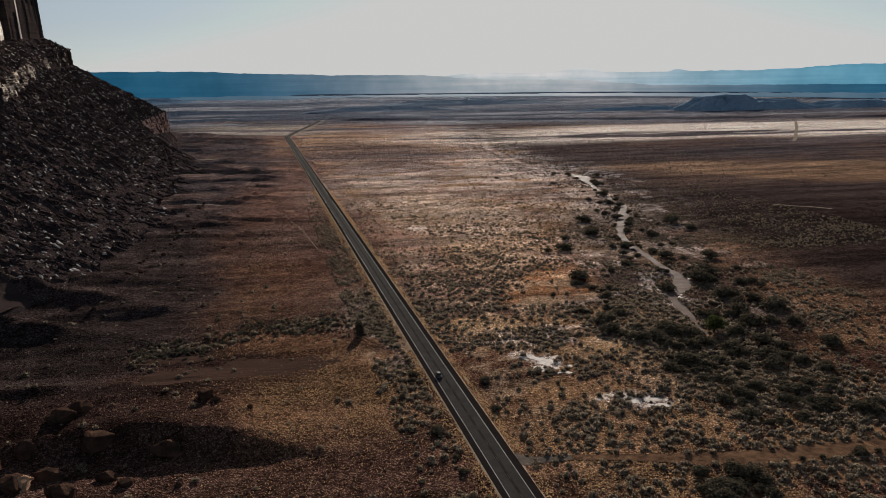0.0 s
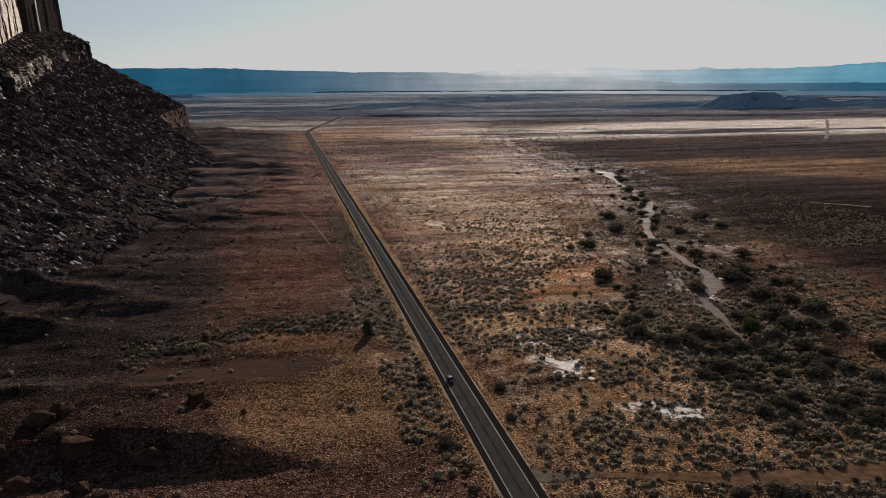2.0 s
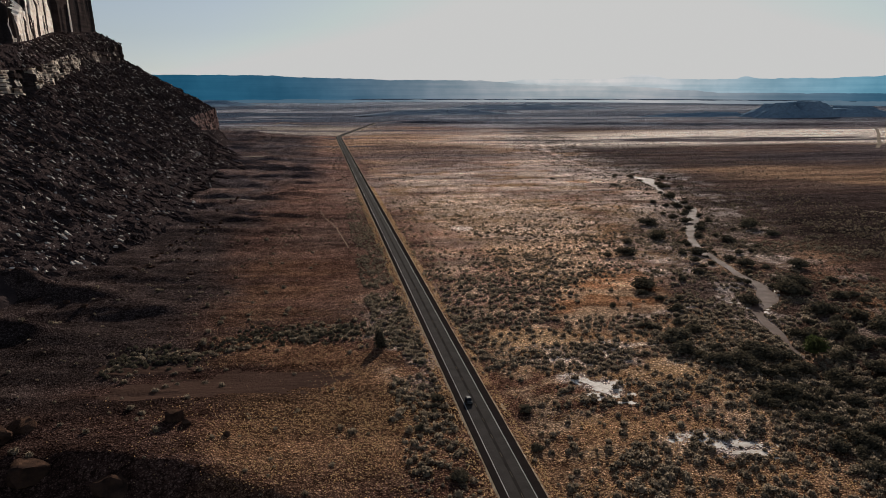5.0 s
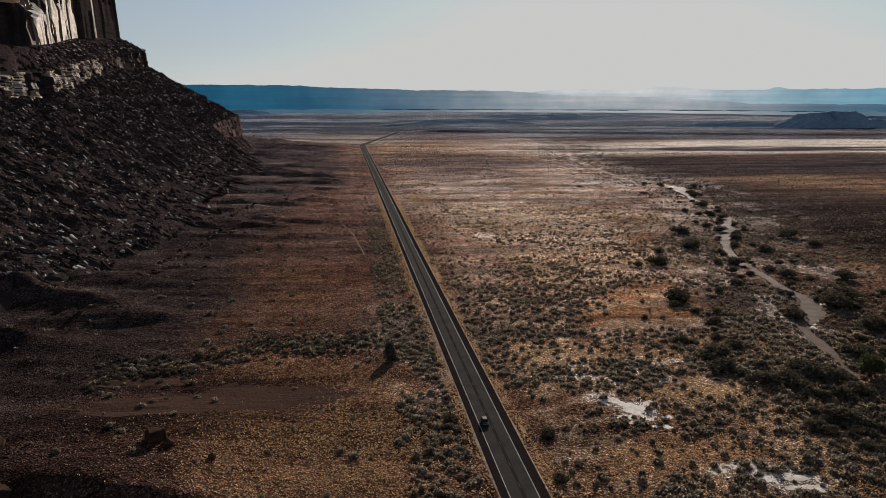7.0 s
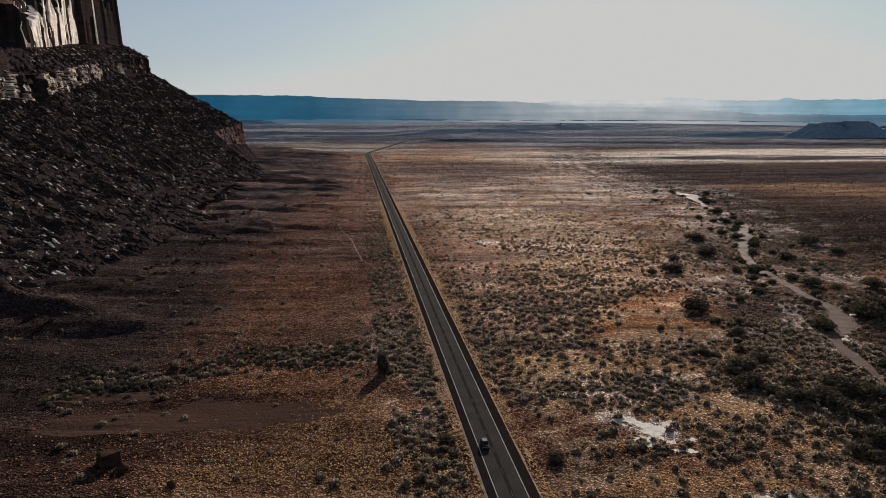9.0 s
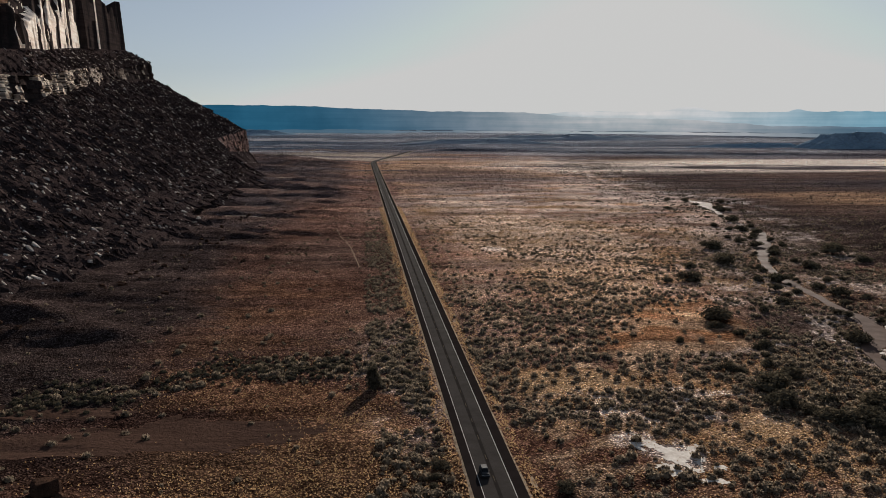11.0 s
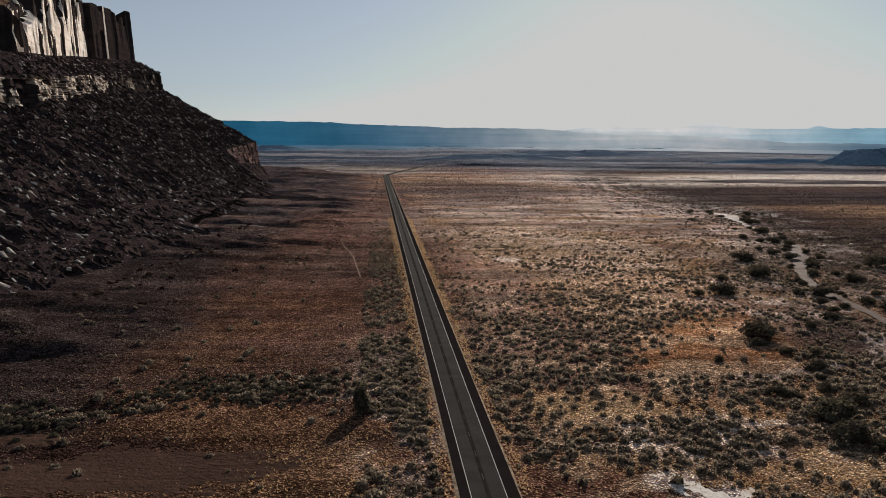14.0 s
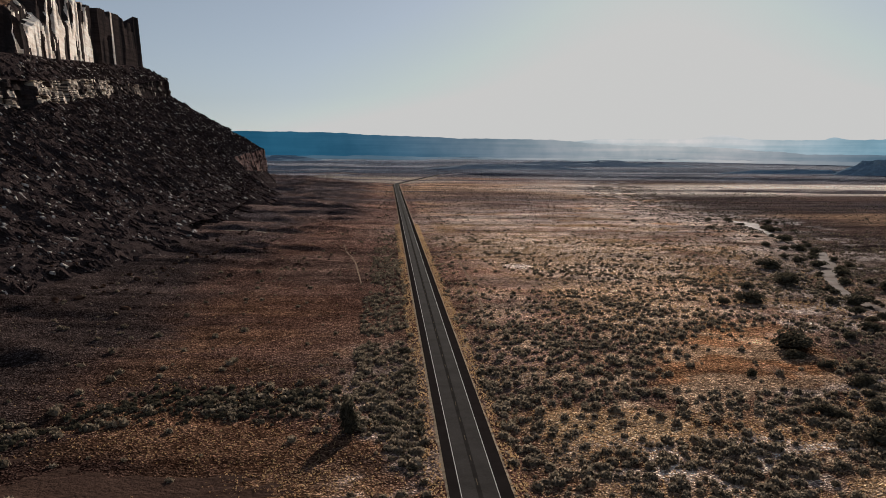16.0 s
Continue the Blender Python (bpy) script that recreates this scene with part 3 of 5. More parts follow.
# dark streaks: varnish, and shaded cracks put in as colour
stain_shade = vnoise(at_u * 8.0, height * 1.3, 66) + 0.25 * (vnoise(at_u * 30, height * 4, 67) - 0.5) + 0.16 * (height - 0.5)
# lit face and sunlit edge pale; shaded faces and alcove painted dark
slot = np.where(level == 5, np.where(((at_u > 4.08) & (at_u < 7.10 - 0.22 * height) & (stain_shade < 0.54) & ~((np.hypot((at_u - 4.50) / 0.30, (height - 0.98) / 0.40) < 1) & (vnoise(at_u * 30, height * 9, 69) > 0.3))) | ((at_u > 7.40) & (at_u < 7.44)), 1, 2), 0)
# shadow inside two more alcoves painted dark
slot = np.where((level == 5) & ((np.hypot((at_u - 5.6) / 0.17, (height - 0.92) / 0.36) < 1) | (np.hypot((at_u - 4.86) / 0.09, (height - 0.87) / 0.28) < 1)), 2, slot)
# ledge: lit beds pale; darker beds and painted shade in the gaps
slot = np.where(level == 3, np.where((at_u < 5.9) & (vnoise(at_u * 9, row_of * 0.05, 64) > 0.33) & (vnoise(at_u * 24, row_of * 3.3, 68) > 0.30) | (np.abs(at_u - 7.02) < 0.06) | (vnoise(at_u * 26, row_of * 0.1, 65) > 0.78), 4, 2), slot)
# shade beside a jutting block painted into the gap
slot = np.where((level == 3) & (np.abs(at_u - 4.0) < 0.07), 2, slot)
slot = np.where((level == 6) & (at_u < 6.6), 5, slot)
slot = np.where((level == 1) & (at_u > 7.25) & (at_u < 8.6), 3, slot)
me = mesh_from("mesa", shape, faces, False)
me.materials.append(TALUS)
me.materials.append(LIT_CLIFF)
me.materials.append(SHADED_VARNISHED)
me.materials.append(RED_CLIFF)
me.materials.append(LEDGE)
me.materials.append(CAP)
me.polygons.foreach_set("material_index", slot.astype(np.int32))
mesa = tagged(new("mesa", me), "dark sandstone mesa with lit cliff bands above rubble slopes", "mesa", kind="structure")

# ---- far distance ----
def distance_wall(name, radius, az0, az1, top, colour, seed, rough):
    a = np.linspace(az0, az1, 500)
    zt = top(a) + rough * (fbm(a * 1.1, a * 0 + 0.3, seed, 7) - 0.5) + 0.35 * rough * (fbm(a * 9, a * 0 + 0.7, seed + 3, 4) - 0.5)
    cx, cy = -45, 95
    rws, cols = [], []
    for f in (0, 0.15, 0.3, 0.5, 0.7, 0.85, 1.0):
        r = radius + 14 * f * 3
        rws.append(np.stack([cx + r * np.sin(np.radians(a)), cy + r * np.cos(np.radians(a)), -30 + (zt + 30) * f], 1))
        cols.append(colour(a, np.full_like(a, f)))
    rws.append(rws[-1] + np.array([0, 30, -60]))
    cols.append(cols[-1])
    me = mesh_from(name, np.concatenate(rws), grid_faces(len(rws), len(a))[:, ::-1], True)
    colour_layer(me, "air", np.concatenate(cols))
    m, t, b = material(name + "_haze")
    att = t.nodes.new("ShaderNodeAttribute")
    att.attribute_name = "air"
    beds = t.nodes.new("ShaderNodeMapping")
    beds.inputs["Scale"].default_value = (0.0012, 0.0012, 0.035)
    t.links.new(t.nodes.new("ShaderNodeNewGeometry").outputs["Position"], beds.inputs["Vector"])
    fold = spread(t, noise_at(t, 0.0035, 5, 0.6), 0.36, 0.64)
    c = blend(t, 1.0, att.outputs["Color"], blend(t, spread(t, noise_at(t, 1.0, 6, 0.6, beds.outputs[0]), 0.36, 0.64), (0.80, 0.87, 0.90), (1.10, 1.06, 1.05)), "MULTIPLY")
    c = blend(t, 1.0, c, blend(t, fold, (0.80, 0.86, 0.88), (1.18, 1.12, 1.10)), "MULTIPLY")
    # the wall glows to stand for light in the hazy air
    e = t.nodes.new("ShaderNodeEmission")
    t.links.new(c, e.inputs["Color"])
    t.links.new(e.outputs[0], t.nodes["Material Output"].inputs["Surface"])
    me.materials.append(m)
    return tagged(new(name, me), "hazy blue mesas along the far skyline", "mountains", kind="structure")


# air haze, palest towards the sun, put into the walls' glowing colour
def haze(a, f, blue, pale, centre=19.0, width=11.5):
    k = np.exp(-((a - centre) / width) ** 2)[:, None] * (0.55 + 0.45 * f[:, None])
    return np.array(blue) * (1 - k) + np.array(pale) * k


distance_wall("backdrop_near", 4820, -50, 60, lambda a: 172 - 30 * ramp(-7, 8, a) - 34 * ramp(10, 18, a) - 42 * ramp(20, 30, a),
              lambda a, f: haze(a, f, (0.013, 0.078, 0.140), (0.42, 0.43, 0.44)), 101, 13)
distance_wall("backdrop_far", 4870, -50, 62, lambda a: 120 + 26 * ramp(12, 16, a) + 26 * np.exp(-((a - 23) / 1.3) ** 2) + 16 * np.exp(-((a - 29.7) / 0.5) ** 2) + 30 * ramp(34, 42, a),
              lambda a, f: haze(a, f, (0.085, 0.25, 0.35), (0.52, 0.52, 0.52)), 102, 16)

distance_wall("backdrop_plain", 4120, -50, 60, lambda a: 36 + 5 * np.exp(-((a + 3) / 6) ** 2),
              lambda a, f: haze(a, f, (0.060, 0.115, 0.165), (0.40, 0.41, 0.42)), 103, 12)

# ---- road ----
def ribbon(y0, y1, step, left, right, lift=0.0, drop=None):
    """A strip along the road between two offsets from its centre."""
    y = np.concatenate([np.arange(float(y0), y1, step), [float(y1)]])
    x = road_x(y)
    dx = np.gradient(x, y)
    n = np.sqrt(1 + dx * dx)
    outs = []
    offs = np.linspace(left, right, 3) if drop is None else np.array([left, right])
    for k, o in enumerate(offs):
        if drop is not None and abs(o) == max(abs(left), abs(right)):
            o = o * (0.86 + 0.34 * fbm(y / 6, o * 3.0, 55, 3))
        z = np.full_like(y, 0.12 + lift) if drop is None else np.full_like(y, 0.12 + lift + drop[k])
        outs.append(np.stack([x + o / n, y - o * dx / n, z], 1))
    return mesh_from("strip", np.stack(outs, 1).reshape(-1, 3), grid_faces(len(y), len(offs)), True)


road = tagged(new("road"), "two-lane asphalt highway with white edge lines", "road", kind="structure")
part("carriageway", ribbon(-400, 2420, 12, -3.75, 3.75), ASPHALT, road)
part("shoulder", ribbon(-400, 2420, 12, -5.9, -3.75), SHOULDER, road, "dark asphalt shoulder")
part("shoulder", ribbon(-400, 2420, 12, 3.75, 6.3), SHOULDER, road, "dark asphalt shoulder")
part("verge", ribbon(-400, 2420, 2.5, -8.2, -5.9, 0, (-0.75, 0.0)), GRAVEL, road, "tan gravel verge")
part("verge", ribbon(-400, 2420, 2.5, 6.3, 8.6, 0, (0.0, -0.75)), GRAVEL, road, "tan gravel verge")
part("edge_line", ribbon(-400, 2420, 12, -3.68, -3.53, 0.006), WHITE_LINE, road, "white edge line")
part("edge_line", ribbon(-400, 2420, 12, 3.53, 3.68, 0.006), WHITE_LINE, road, "white edge line")
part("centre_seam", ribbon(-400, 2420, 12, -0.45, 0.45, 0.003), SEAM, road, "dark sealed seam under the centre line")
dash_mesh = mesh_from("dash", [(-0.07, -1.52, 0), (0.07, -1.52, 0), (0.07, 1.52, 0), (-0.07, 1.52, 0)], [(0, 1, 2, 3)])
dash_mesh.materials.append(YELLOW_LINE)
for k in range(126):
    ob = part("lane_dash", dash_mesh, None, road)
    y = 155.4 + 12.19 * k
    ob.location = (float(road_x(y)), y, 0.126)

# ---- tracks and water ----
def path_strip(name, pts, widths, lift, follow=True, step=2.0):
    """A strip over the ground along a polyline."""
    pts, widths = np.array(pts, float), np.array(widths, float)
    s = np.concatenate([[0], np.cumsum(np.linalg.norm(np.diff(pts, axis=0), axis=1))])
    q = np.arange(0, s[-1], step)
    x, y, w = np.interp(q, s, pts[:, 0]), np.interp(q, s, pts[:, 1]), np.interp(q, s, widths)
    k = np.ones(9) / 9
    x[8:-8], y[8:-8] = np.convolve(x, k, "same")[8:-8], np.convolve(y, k, "same")[8:-8]
    tx, ty = np.gradient(x), np.gradient(y)
    n = np.hypot(tx, ty)
    cols = []
    for f in (-0.5, -0.17, 0.17, 0.5):
        ww = w * (1 + 0.35 * (vnoise(q / 7, f * 9, 7) - 0.5))
        px, py = x + f * ww * ty / n, y - f * ww * tx / n
        z = ground_z(px, py) + lift if follow else ground_z(x, y) + lift
        cols.append(np.stack([px, py, z], 1))
    return mesh_from(name, np.stack(cols, 1).reshape(-1, 3), grid_faces(len(q), 4), True)


me = path_strip("dirt_road", ((24, 224), (40, 220), (59, 213), (77, 209), (98, 209), (136, 208), (190, 203)), (3.5, 4.5, 7, 9, 11, 11, 10), 0.16)
me.materials.append(DIRT)
tagged(new("dirt_road", me), "rutted orange dirt side road leaving the highway", "dirt road", kind="structure")
me = path_strip("road_apron", ((5.5, 227), (14, 226), (26, 223.6)), (9, 4.5, 3.6), 0.14, False, 1.5)
me.materials.append(APRON)
co = np.array([v.co for v in me.vertices])
co[:, 2] = np.where(co[:, 0] < 6.5, 0.11, ground_z(co[:, 0], co[:, 1]) + 0.12)
me.vertices.foreach_set("co", co.astype(np.float32).ravel())
tagged(new("road_apron", me), "short asphalt apron at the side road's mouth", "road", kind="structure")
PALE_DIRT = rock_material("pale_dry_dirt", (0.27, 0.21, 0.16), (0.46, 0.38, 0.30), 0.1, 0.2)
for pts, wide in ((((1310, 1830), (1180, 1650), (1088, 1533), (990, 1400), (905, 1295)), 7.0), (((-190, 2120), (-175, 2200), (-137, 2408), (-60, 2300), (9, 2225)), 9.0),
                  (((-160, 1286), (-146, 1290), (-124, 1292)), 12.0), (((-142, 806), (-120, 803), (-98, 800)), 5.0), (((408, 658), (422, 646), (432, 640), (446, 620)), 4.0)):
    me = path_strip("pale_track", pts, (wide,) * len(pts), 0.3, True, 4.0)
    me.materials.append(PALE_DIRT)
    tagged(new("pale_track", me), "pale dry dirt track across the plain", "track", kind="structure")
for pts in (((26, 1020), (26.5, 800), (25.5, 668), (24, 546), (20, 480)), ((-47, 740), (-45, 712), (-36, 654), (-30, 575))):
    me = path_strip("foot_track", pts, (0.8,) * len(pts), 0.04, True, 3.0)
    me.materials.append(WORN)
    tagged(new("foot_track", me), "faint pale track worn through the grass", "track", kind="structure")


def water_material():
    m, t, b = material("muddy_water")
    c = blend(t, spread(t, noise_at(t, 0.15, 4), 0.35, 0.65), (0.092, 0.058, 0.045), (0.140, 0.092, 0.072))
    t.links.new(c, b.inputs["Base Color"])
    t.links.new(spread(t, noise_at(t, 0.08, 3), 0.4, 0.6, 0.62, 0.8), b.inputs["Roughness"])
    b.inputs["Specular IOR Level"].default_value = 0.012
    relief(t, b, noise_at(t, 1.5, 3), 0.15, 0.05)
    return m


WATER = water_material()
wy = np.arange(330.0, 960.0, 3.0)
wide = creek_half(wy)
cols = [np.stack([creek_x(wy) + f * wide * (1 + 0.8 * (fbm(wy / 13, f * 3.0 + 0 * wy, 77, 3) - 0.5)), wy, ground_z(creek_x(wy), wy) + 0.34], 1) for f in (-1.0, -0.4, 0.4, 1.0)]
me = mesh_from("water", np.stack(cols, 1).reshape(-1, 3), grid_faces(len(wy), 4), True)
me.materials.append(WATER)
tagged(new("water", me), "shallow muddy creek winding between silt banks", "creek", kind="structure")

# ---- plants ----
rng = np.random.default_rng(7)


def clump_template(n, size, flat=0.75, seed=0, core=0.0):
    """Loose leaves on a low dome of radius 1, over a closed twiggy body: a bush seen from some way off."""
    r = np.random.default_rng(seed)
    a, h = r.uniform(0, 2 * np.pi, n), r.uniform(0.0, 1.0, n) ** 0.7
    rad = np.sqrt(1 - (h * 0.97) ** 2) * r.uniform(0.72, 1.05, n)
    c = np.stack([rad * np.cos(a), rad * np.sin(a), flat * h * r.uniform(0.8, 1.1, n)], 1)
    nrm = c * np.array([1, 1, 0.4]) + 0.5 * r.normal(size=(n, 3))
    nrm /= np.linalg.norm(nrm, axis=1)[:, None]
    t1 = np.cross(nrm, r.normal(size=(n, 3)))
    t1 /= np.linalg.norm(t1, axis=1)[:, None]
    t2 = np.cross(nrm, t1)
    tri = []
    for k in range(3):
        ang = 2 * np.pi * k / 3 + r.uniform(-0.35, 0.35, n)
        s = size * r.uniform(0.7, 1.3, n)
        tri.append(c + (np.cos(ang) * s)[:, None] * t1 + (np.sin(ang) * s)[:, None] * t2)
    v = np.stack(tri, 1)
    v[..., 2] = np.maximum(v[..., 2], -0.05)
    v = v.reshape(-1, 3)
    if core:
        m = 5 if n < 20 else 6
        q = 2 * np.pi * (np.arange(m) + r.uniform(-0.2, 0.2, m)) / m
        low = core * np.stack([np.cos(q), np.sin(q), 0 * q - 0.05], 1) * r.uniform(0.85, 1.1, m)[:, None]
        mid = core * np.stack([0.72 * np.cos(q + 0.4), 0.72 * np.sin(q + 0.4), flat * r.uniform(0.6, 0.85, m)], 1)
        top = np.array([0.0, 0.0, core * flat])
        body = []
        for k in range(m):
            e = (k + 1) % m
            body += [low[k], low[e], mid[k], low[e], mid[e], mid[k], mid[k], mid[e], top]
        v = np.concatenate([v, np.array(body)])
    return v


def tussock_template(n, seed=0):
    """Upright blades in a tuft of radius 1."""
    r = np.random.default_rng(seed)
    a = r.uniform(0, 2 * np.pi, n)
    base = np.stack([0.45 * np.cos(a), 0.45 * np.sin(a), np.zeros(n)], 1) * r.uniform(0.2, 1, n)[:, None]
    side = np.stack([-np.sin(a), np.cos(a), np.zeros(n)], 1) * r.uniform(0.25, 0.5, n)[:, None]
    tip = base * 2.2 + np.stack([np.zeros(n), np.zeros(n), r.uniform(0.7, 1.25, n)], 1)
    return np.stack([base - side, base + side, tip], 1).reshape(-1, 3)


def scatter(name, templates, x, y, size, mat, label, category, lift=0.0, tall=None):
    """Many small plants in one mesh, of kind stuff."""
    vs = []
    pick = rng.integers(0, len(templates), len(x))
    z = ground_z(x, y) + lift
    for k, tpl in enumerate(templates):
        sel = pick == k
        a = rng.uniform(0, 2 * np.pi, sel.sum())
        c, s = np.cos(a), np.sin(a)
        sz = size[sel]
        tl = sz * (rng.uniform(0.75, 1.2, sel.sum()) if tall is None else tall)
        v = np.empty((sel.sum(), len(tpl), 3))
        v[..., 0] = x[sel, None] + sz[:, None] * (c[:, None] * tpl[:, 0] - s[:, None] * tpl[:, 1])
        v[..., 1] = y[sel, None] + sz[:, None] * (s[:, None] * tpl[:, 0] + c[:, None] * tpl[:, 1])
        v[..., 2] = z[sel, None] + tl[:, None] * tpl[:, 2]
        vs.append(v.reshape(-1, 3))
    v = np.concatenate(vs)
    me = mesh_from(name, v, np.arange(len(v)).reshape(-1, 3))
    me.materials.append(mat)
    return tagged(new(name, me), label, category, kind="stuff")


def mesa_edge(y):
    return np.interp(y, [-400, 150, 480, 640, 900, 1080, 1250, 1395, 1592, 1700], [-420, -285, -160, -140, -114, -108, -130, -180, -200, -330])


def clear_of(x, y):
    """Where plants may stand: off the road, tracks, water, pale flats and the corral."""
    off = np.abs(x - road_x(y))
    d = np.abs(x - creek_x(y)) - creek_half(y)
    side = (np.abs(y - np.interp(x, (24, 40, 59, 77, 98, 190), (224, 220, 213, 209, 208.5, 203))) < 0.45 * np.interp(x, (24, 60, 98), (3.5, 7, 10))) & (x > 22)
    return (off > 8.4) & ((d > 0.3) | (y < 320)) & ~side & (x > mesa_edge(y) - 2)


def pale_flats(x, y):
    m = np.zeros_like(x)
    for cx, cy, rx, ry in ((48, 311, 6, 7), (70, 258, 8, 5), (58, 637, 7, 7)):
        m = np.maximum(m, 0.9 * oval(x, y, cx, cy, rx, ry, 0.25, seed=13))
    return m


def wash_line(x):
    return np.interp(x, (-130, -111, -85, -61, -45, -33, -10), (352, 366, 383, 395, 393, 386, 380)) + 4 * np.sin(x / 7)


def sage_density(x, y):
    """Bushes to the square metre."""
    off = x - road_x(y)
    n, n2 = fbm(x / 26, y / 20, 111, 4), fbm(x / 60, y / 42, 112, 4)
    d = (0.020 + 0.060 * ramp(0.40, 0.60, n) + 0.045 * ramp(0.46, 0.6, fbm(x / 9, y / 8, 113, 3))) * ramp(5, 20, x) * (1 - 0.55 * ramp(480, 650, y))
    d = d * (0.35 + 1.0 * ramp(0.40, 0.56, fbm(x / 44, y / 21, 118, 4)))
    d = np.maximum(d, 0.0035 + 0 * x)
    d = np.maximum(d, 0.17 * ((off < -9) & (off > -20 - 12 * n)) * ramp(0.30, 0.48, n) * (0.25 + 0.75 * ramp(230, 330, y)) * (1 - 0.7 * ramp(600, 900, y)))
    d = np.maximum(d, 0.15 * ((off > 9) & (off < 26 + 24 * n2)) * ramp(0.36, 0.52, n) * ramp(280, 330, y) * (1 - 0.7 * ramp(480, 650, y)))
    line = y - wash_line(x)
    d = np.maximum(d, 0.13 * np.exp(-(line / 9.5) ** 2) * (x < -8) * (x > -128) * ramp(0.3, 0.5, n))
    d = np.maximum(d, 0.115 * oval(x, y, 58, 390, 50, 14, seed=121) * ramp(0.22, 0.45, n))
    d = np.maximum(d, 0.13 * oval(x, y, 66, 341, 56, 16, seed=122) * ramp(0.22, 0.45, n))
    d = d * (1 - 0.55 * oval(x, y, 36, 368, 20, 12, seed=3))
    d = np.maximum(d, 0.16 * oval(x, y, 120, 262, 40, 56, 0.2, 0, seed=123))
    d = np.maximum(d, 0.2 * oval(x, y, 122, 330, 36, 54, 0.3, 0, seed=127))
    d = np.maximum(d, 0.08 * oval(x, y, 75, 500, 65, 90, seed=124) * ramp(0.42, 0.6, n2))
    d = np.maximum(d, 0.05 * oval(x, y, 130, 620, 80, 160, seed=125) * ramp(0.4, 0.58, n2))
    c = np.abs(x - creek_x(y))
    d = np.maximum(d, 0.055 * (1 - ramp(35, 85, c)) * ramp(0.38, 0.6, n))
    d = np.maximum(d, 0.022 * ramp(190, 260, x - 0.1 * y) * ramp(0.42, 0.62, n2))
    d = d * (1 - 0.93 * oval(x, y, 98, 425, 26, 58, seed=11, turn=-25) * ramp(385, 400, y)) * (1 - pale_flats(x, y))
    return d * clear_of(x, y)


def throw(density, x0, x1, y0, y1, peak):
    n = int((x1 - x0) * (y1 - y0) * peak)
    x, y = rng.uniform(x0, x1, n), rng.uniform(y0, y1, n)
    keep = rng.uniform(0, peak, n) < density(x, y)
    return x[keep], y[keep]


near_tpl = [clump_template(34, 0.23, 0.85, k, 0.84) for k in range(8)]
mid_tpl = [clump_template(14, 0.30, 0.8, 20 + k, 0.84) for k in range(6)]
far_tpl = [clump_template(7, 0.75, 0.7, 40 + k) for k in range(5)]
x, y = throw(lambda a, b: 1.6 * sage_density(a, b), -175, 260, 165, 480, 0.32)
scatter("sagebrush", near_tpl, x, y, 0.55 + 1.25 * rng.uniform(0, 1, len(x)) ** 2.0, SAGE, "grey-green sagebrush scattered over the flats", "sagebrush")
x, y = throw(lambda a, b: 0.38 * np.exp(-((b - wash_line(a)) / 9.0) ** 2) * ramp(0.32, 0.5, fbm(a / 20, b / 16, 114, 3)), -130, -9, 330, 430, 0.38)
# sagebrush given the darker greasewood leaf to stand for shadow on it
scatter("sagebrush", near_tpl, x, y, 0.5 + 0.9 * rng.uniform(0, 1, len(x)) ** 1.5, SHRUB, "thick band of shade-darkened sagebrush along a shallow wash", "sagebrush")
x, y = throw(lambda a, b: sage_density(a, b) * (1.5 - 1.1 * oval(a, b, 34, 570, 28, 130, 0.5, 0, 25)) * (1 - 0.45 * ramp(560, 760, b)), -150, 420, 480, 820, 0.2)
scatter("sagebrush", mid_tpl, x, y, 0.55 + 1.0 * rng.uniform(0, 1, len(x)) ** 1.8, SAGE, "grey-green sagebrush scattered over the flats", "sagebrush")
x, y = throw(lambda a, b: 0.5 * sage_density(a, b) * (0.3 + 0.7 * ramp(90, 20, np.abs(a - creek_x(b)))), -140, 620, 820, 1700, 0.06)
scatter("sagebrush", far_tpl, x, y, rng.uniform(0.6, 1.2, len(x)), HAZED_BRUSH, "dark low brush spread over the plain", "sagebrush")


def grass_density(x, y):
    n = fbm(x / 18, y / 18, 131, 4)
    s = straw_mask(x, y)
    d = 0.30 + 1.2 * s * ramp(0.3, 0.5, n)
    d = d * (1 - 0.93 * ramp(370, 440, y) * (x < 0)) * (1 - 0.97 * oval(x, y, -86, 330, 44, 22, seed=132)) * (1 - 0.8 * ramp(-70, -110, x)) * (1 - 0.6 * oval(x, y, 98, 425, 26, 58, seed=11, turn=-25))
    d = d * (1 - 0.75 * np.maximum(oval(x, y, 60, 390, 46, 10, seed=121), oval(x, y, 66, 342, 50, 13, seed=122)) * (1 - oval(x, y, 36, 368, 20, 12, seed=3)) * (1 - oval(x, y, 81, 326, 9, 12, seed=23)))
    return d * clear_of(x, y) * (1 - pale_flats(x, y)) * (1 - 0.7 * ramp(-95, -125, x))


tuft = [tussock_template(5, k) for k in range(8)]
x, y = throw(lambda a, b: 1.25 * grass_density(a, b), -130, 135, 165, 470, 1.9)
scatter("grass_tussocks", tuft, x, y, rng.uniform(0.16, 0.42, len(x)), STRAW, "golden dry bunchgrass in small tussocks", "grass", tall=0.8)
tuft2 = [tussock_template(4, 30 + k) for k in range(6)]
x, y = throw(lambda a, b: 0.22 * grass_density(a, b), -130, 230, 470, 900, 0.45)
scatter("grass_tussocks", tuft2, x, y, rng.uniform(0.4, 0.7, len(x)), STRAW, "golden dry bunchgrass in small tussocks", "grass", tall=0.7)


def verge_grass():
    y = rng.uniform(170, 900, 9000)
    side = rng.choice([-1, 1], len(y))
    x = road_x(y) + side * rng.uniform(6.6, 10.5, len(y))
    return x, y


x, y = verge_grass()
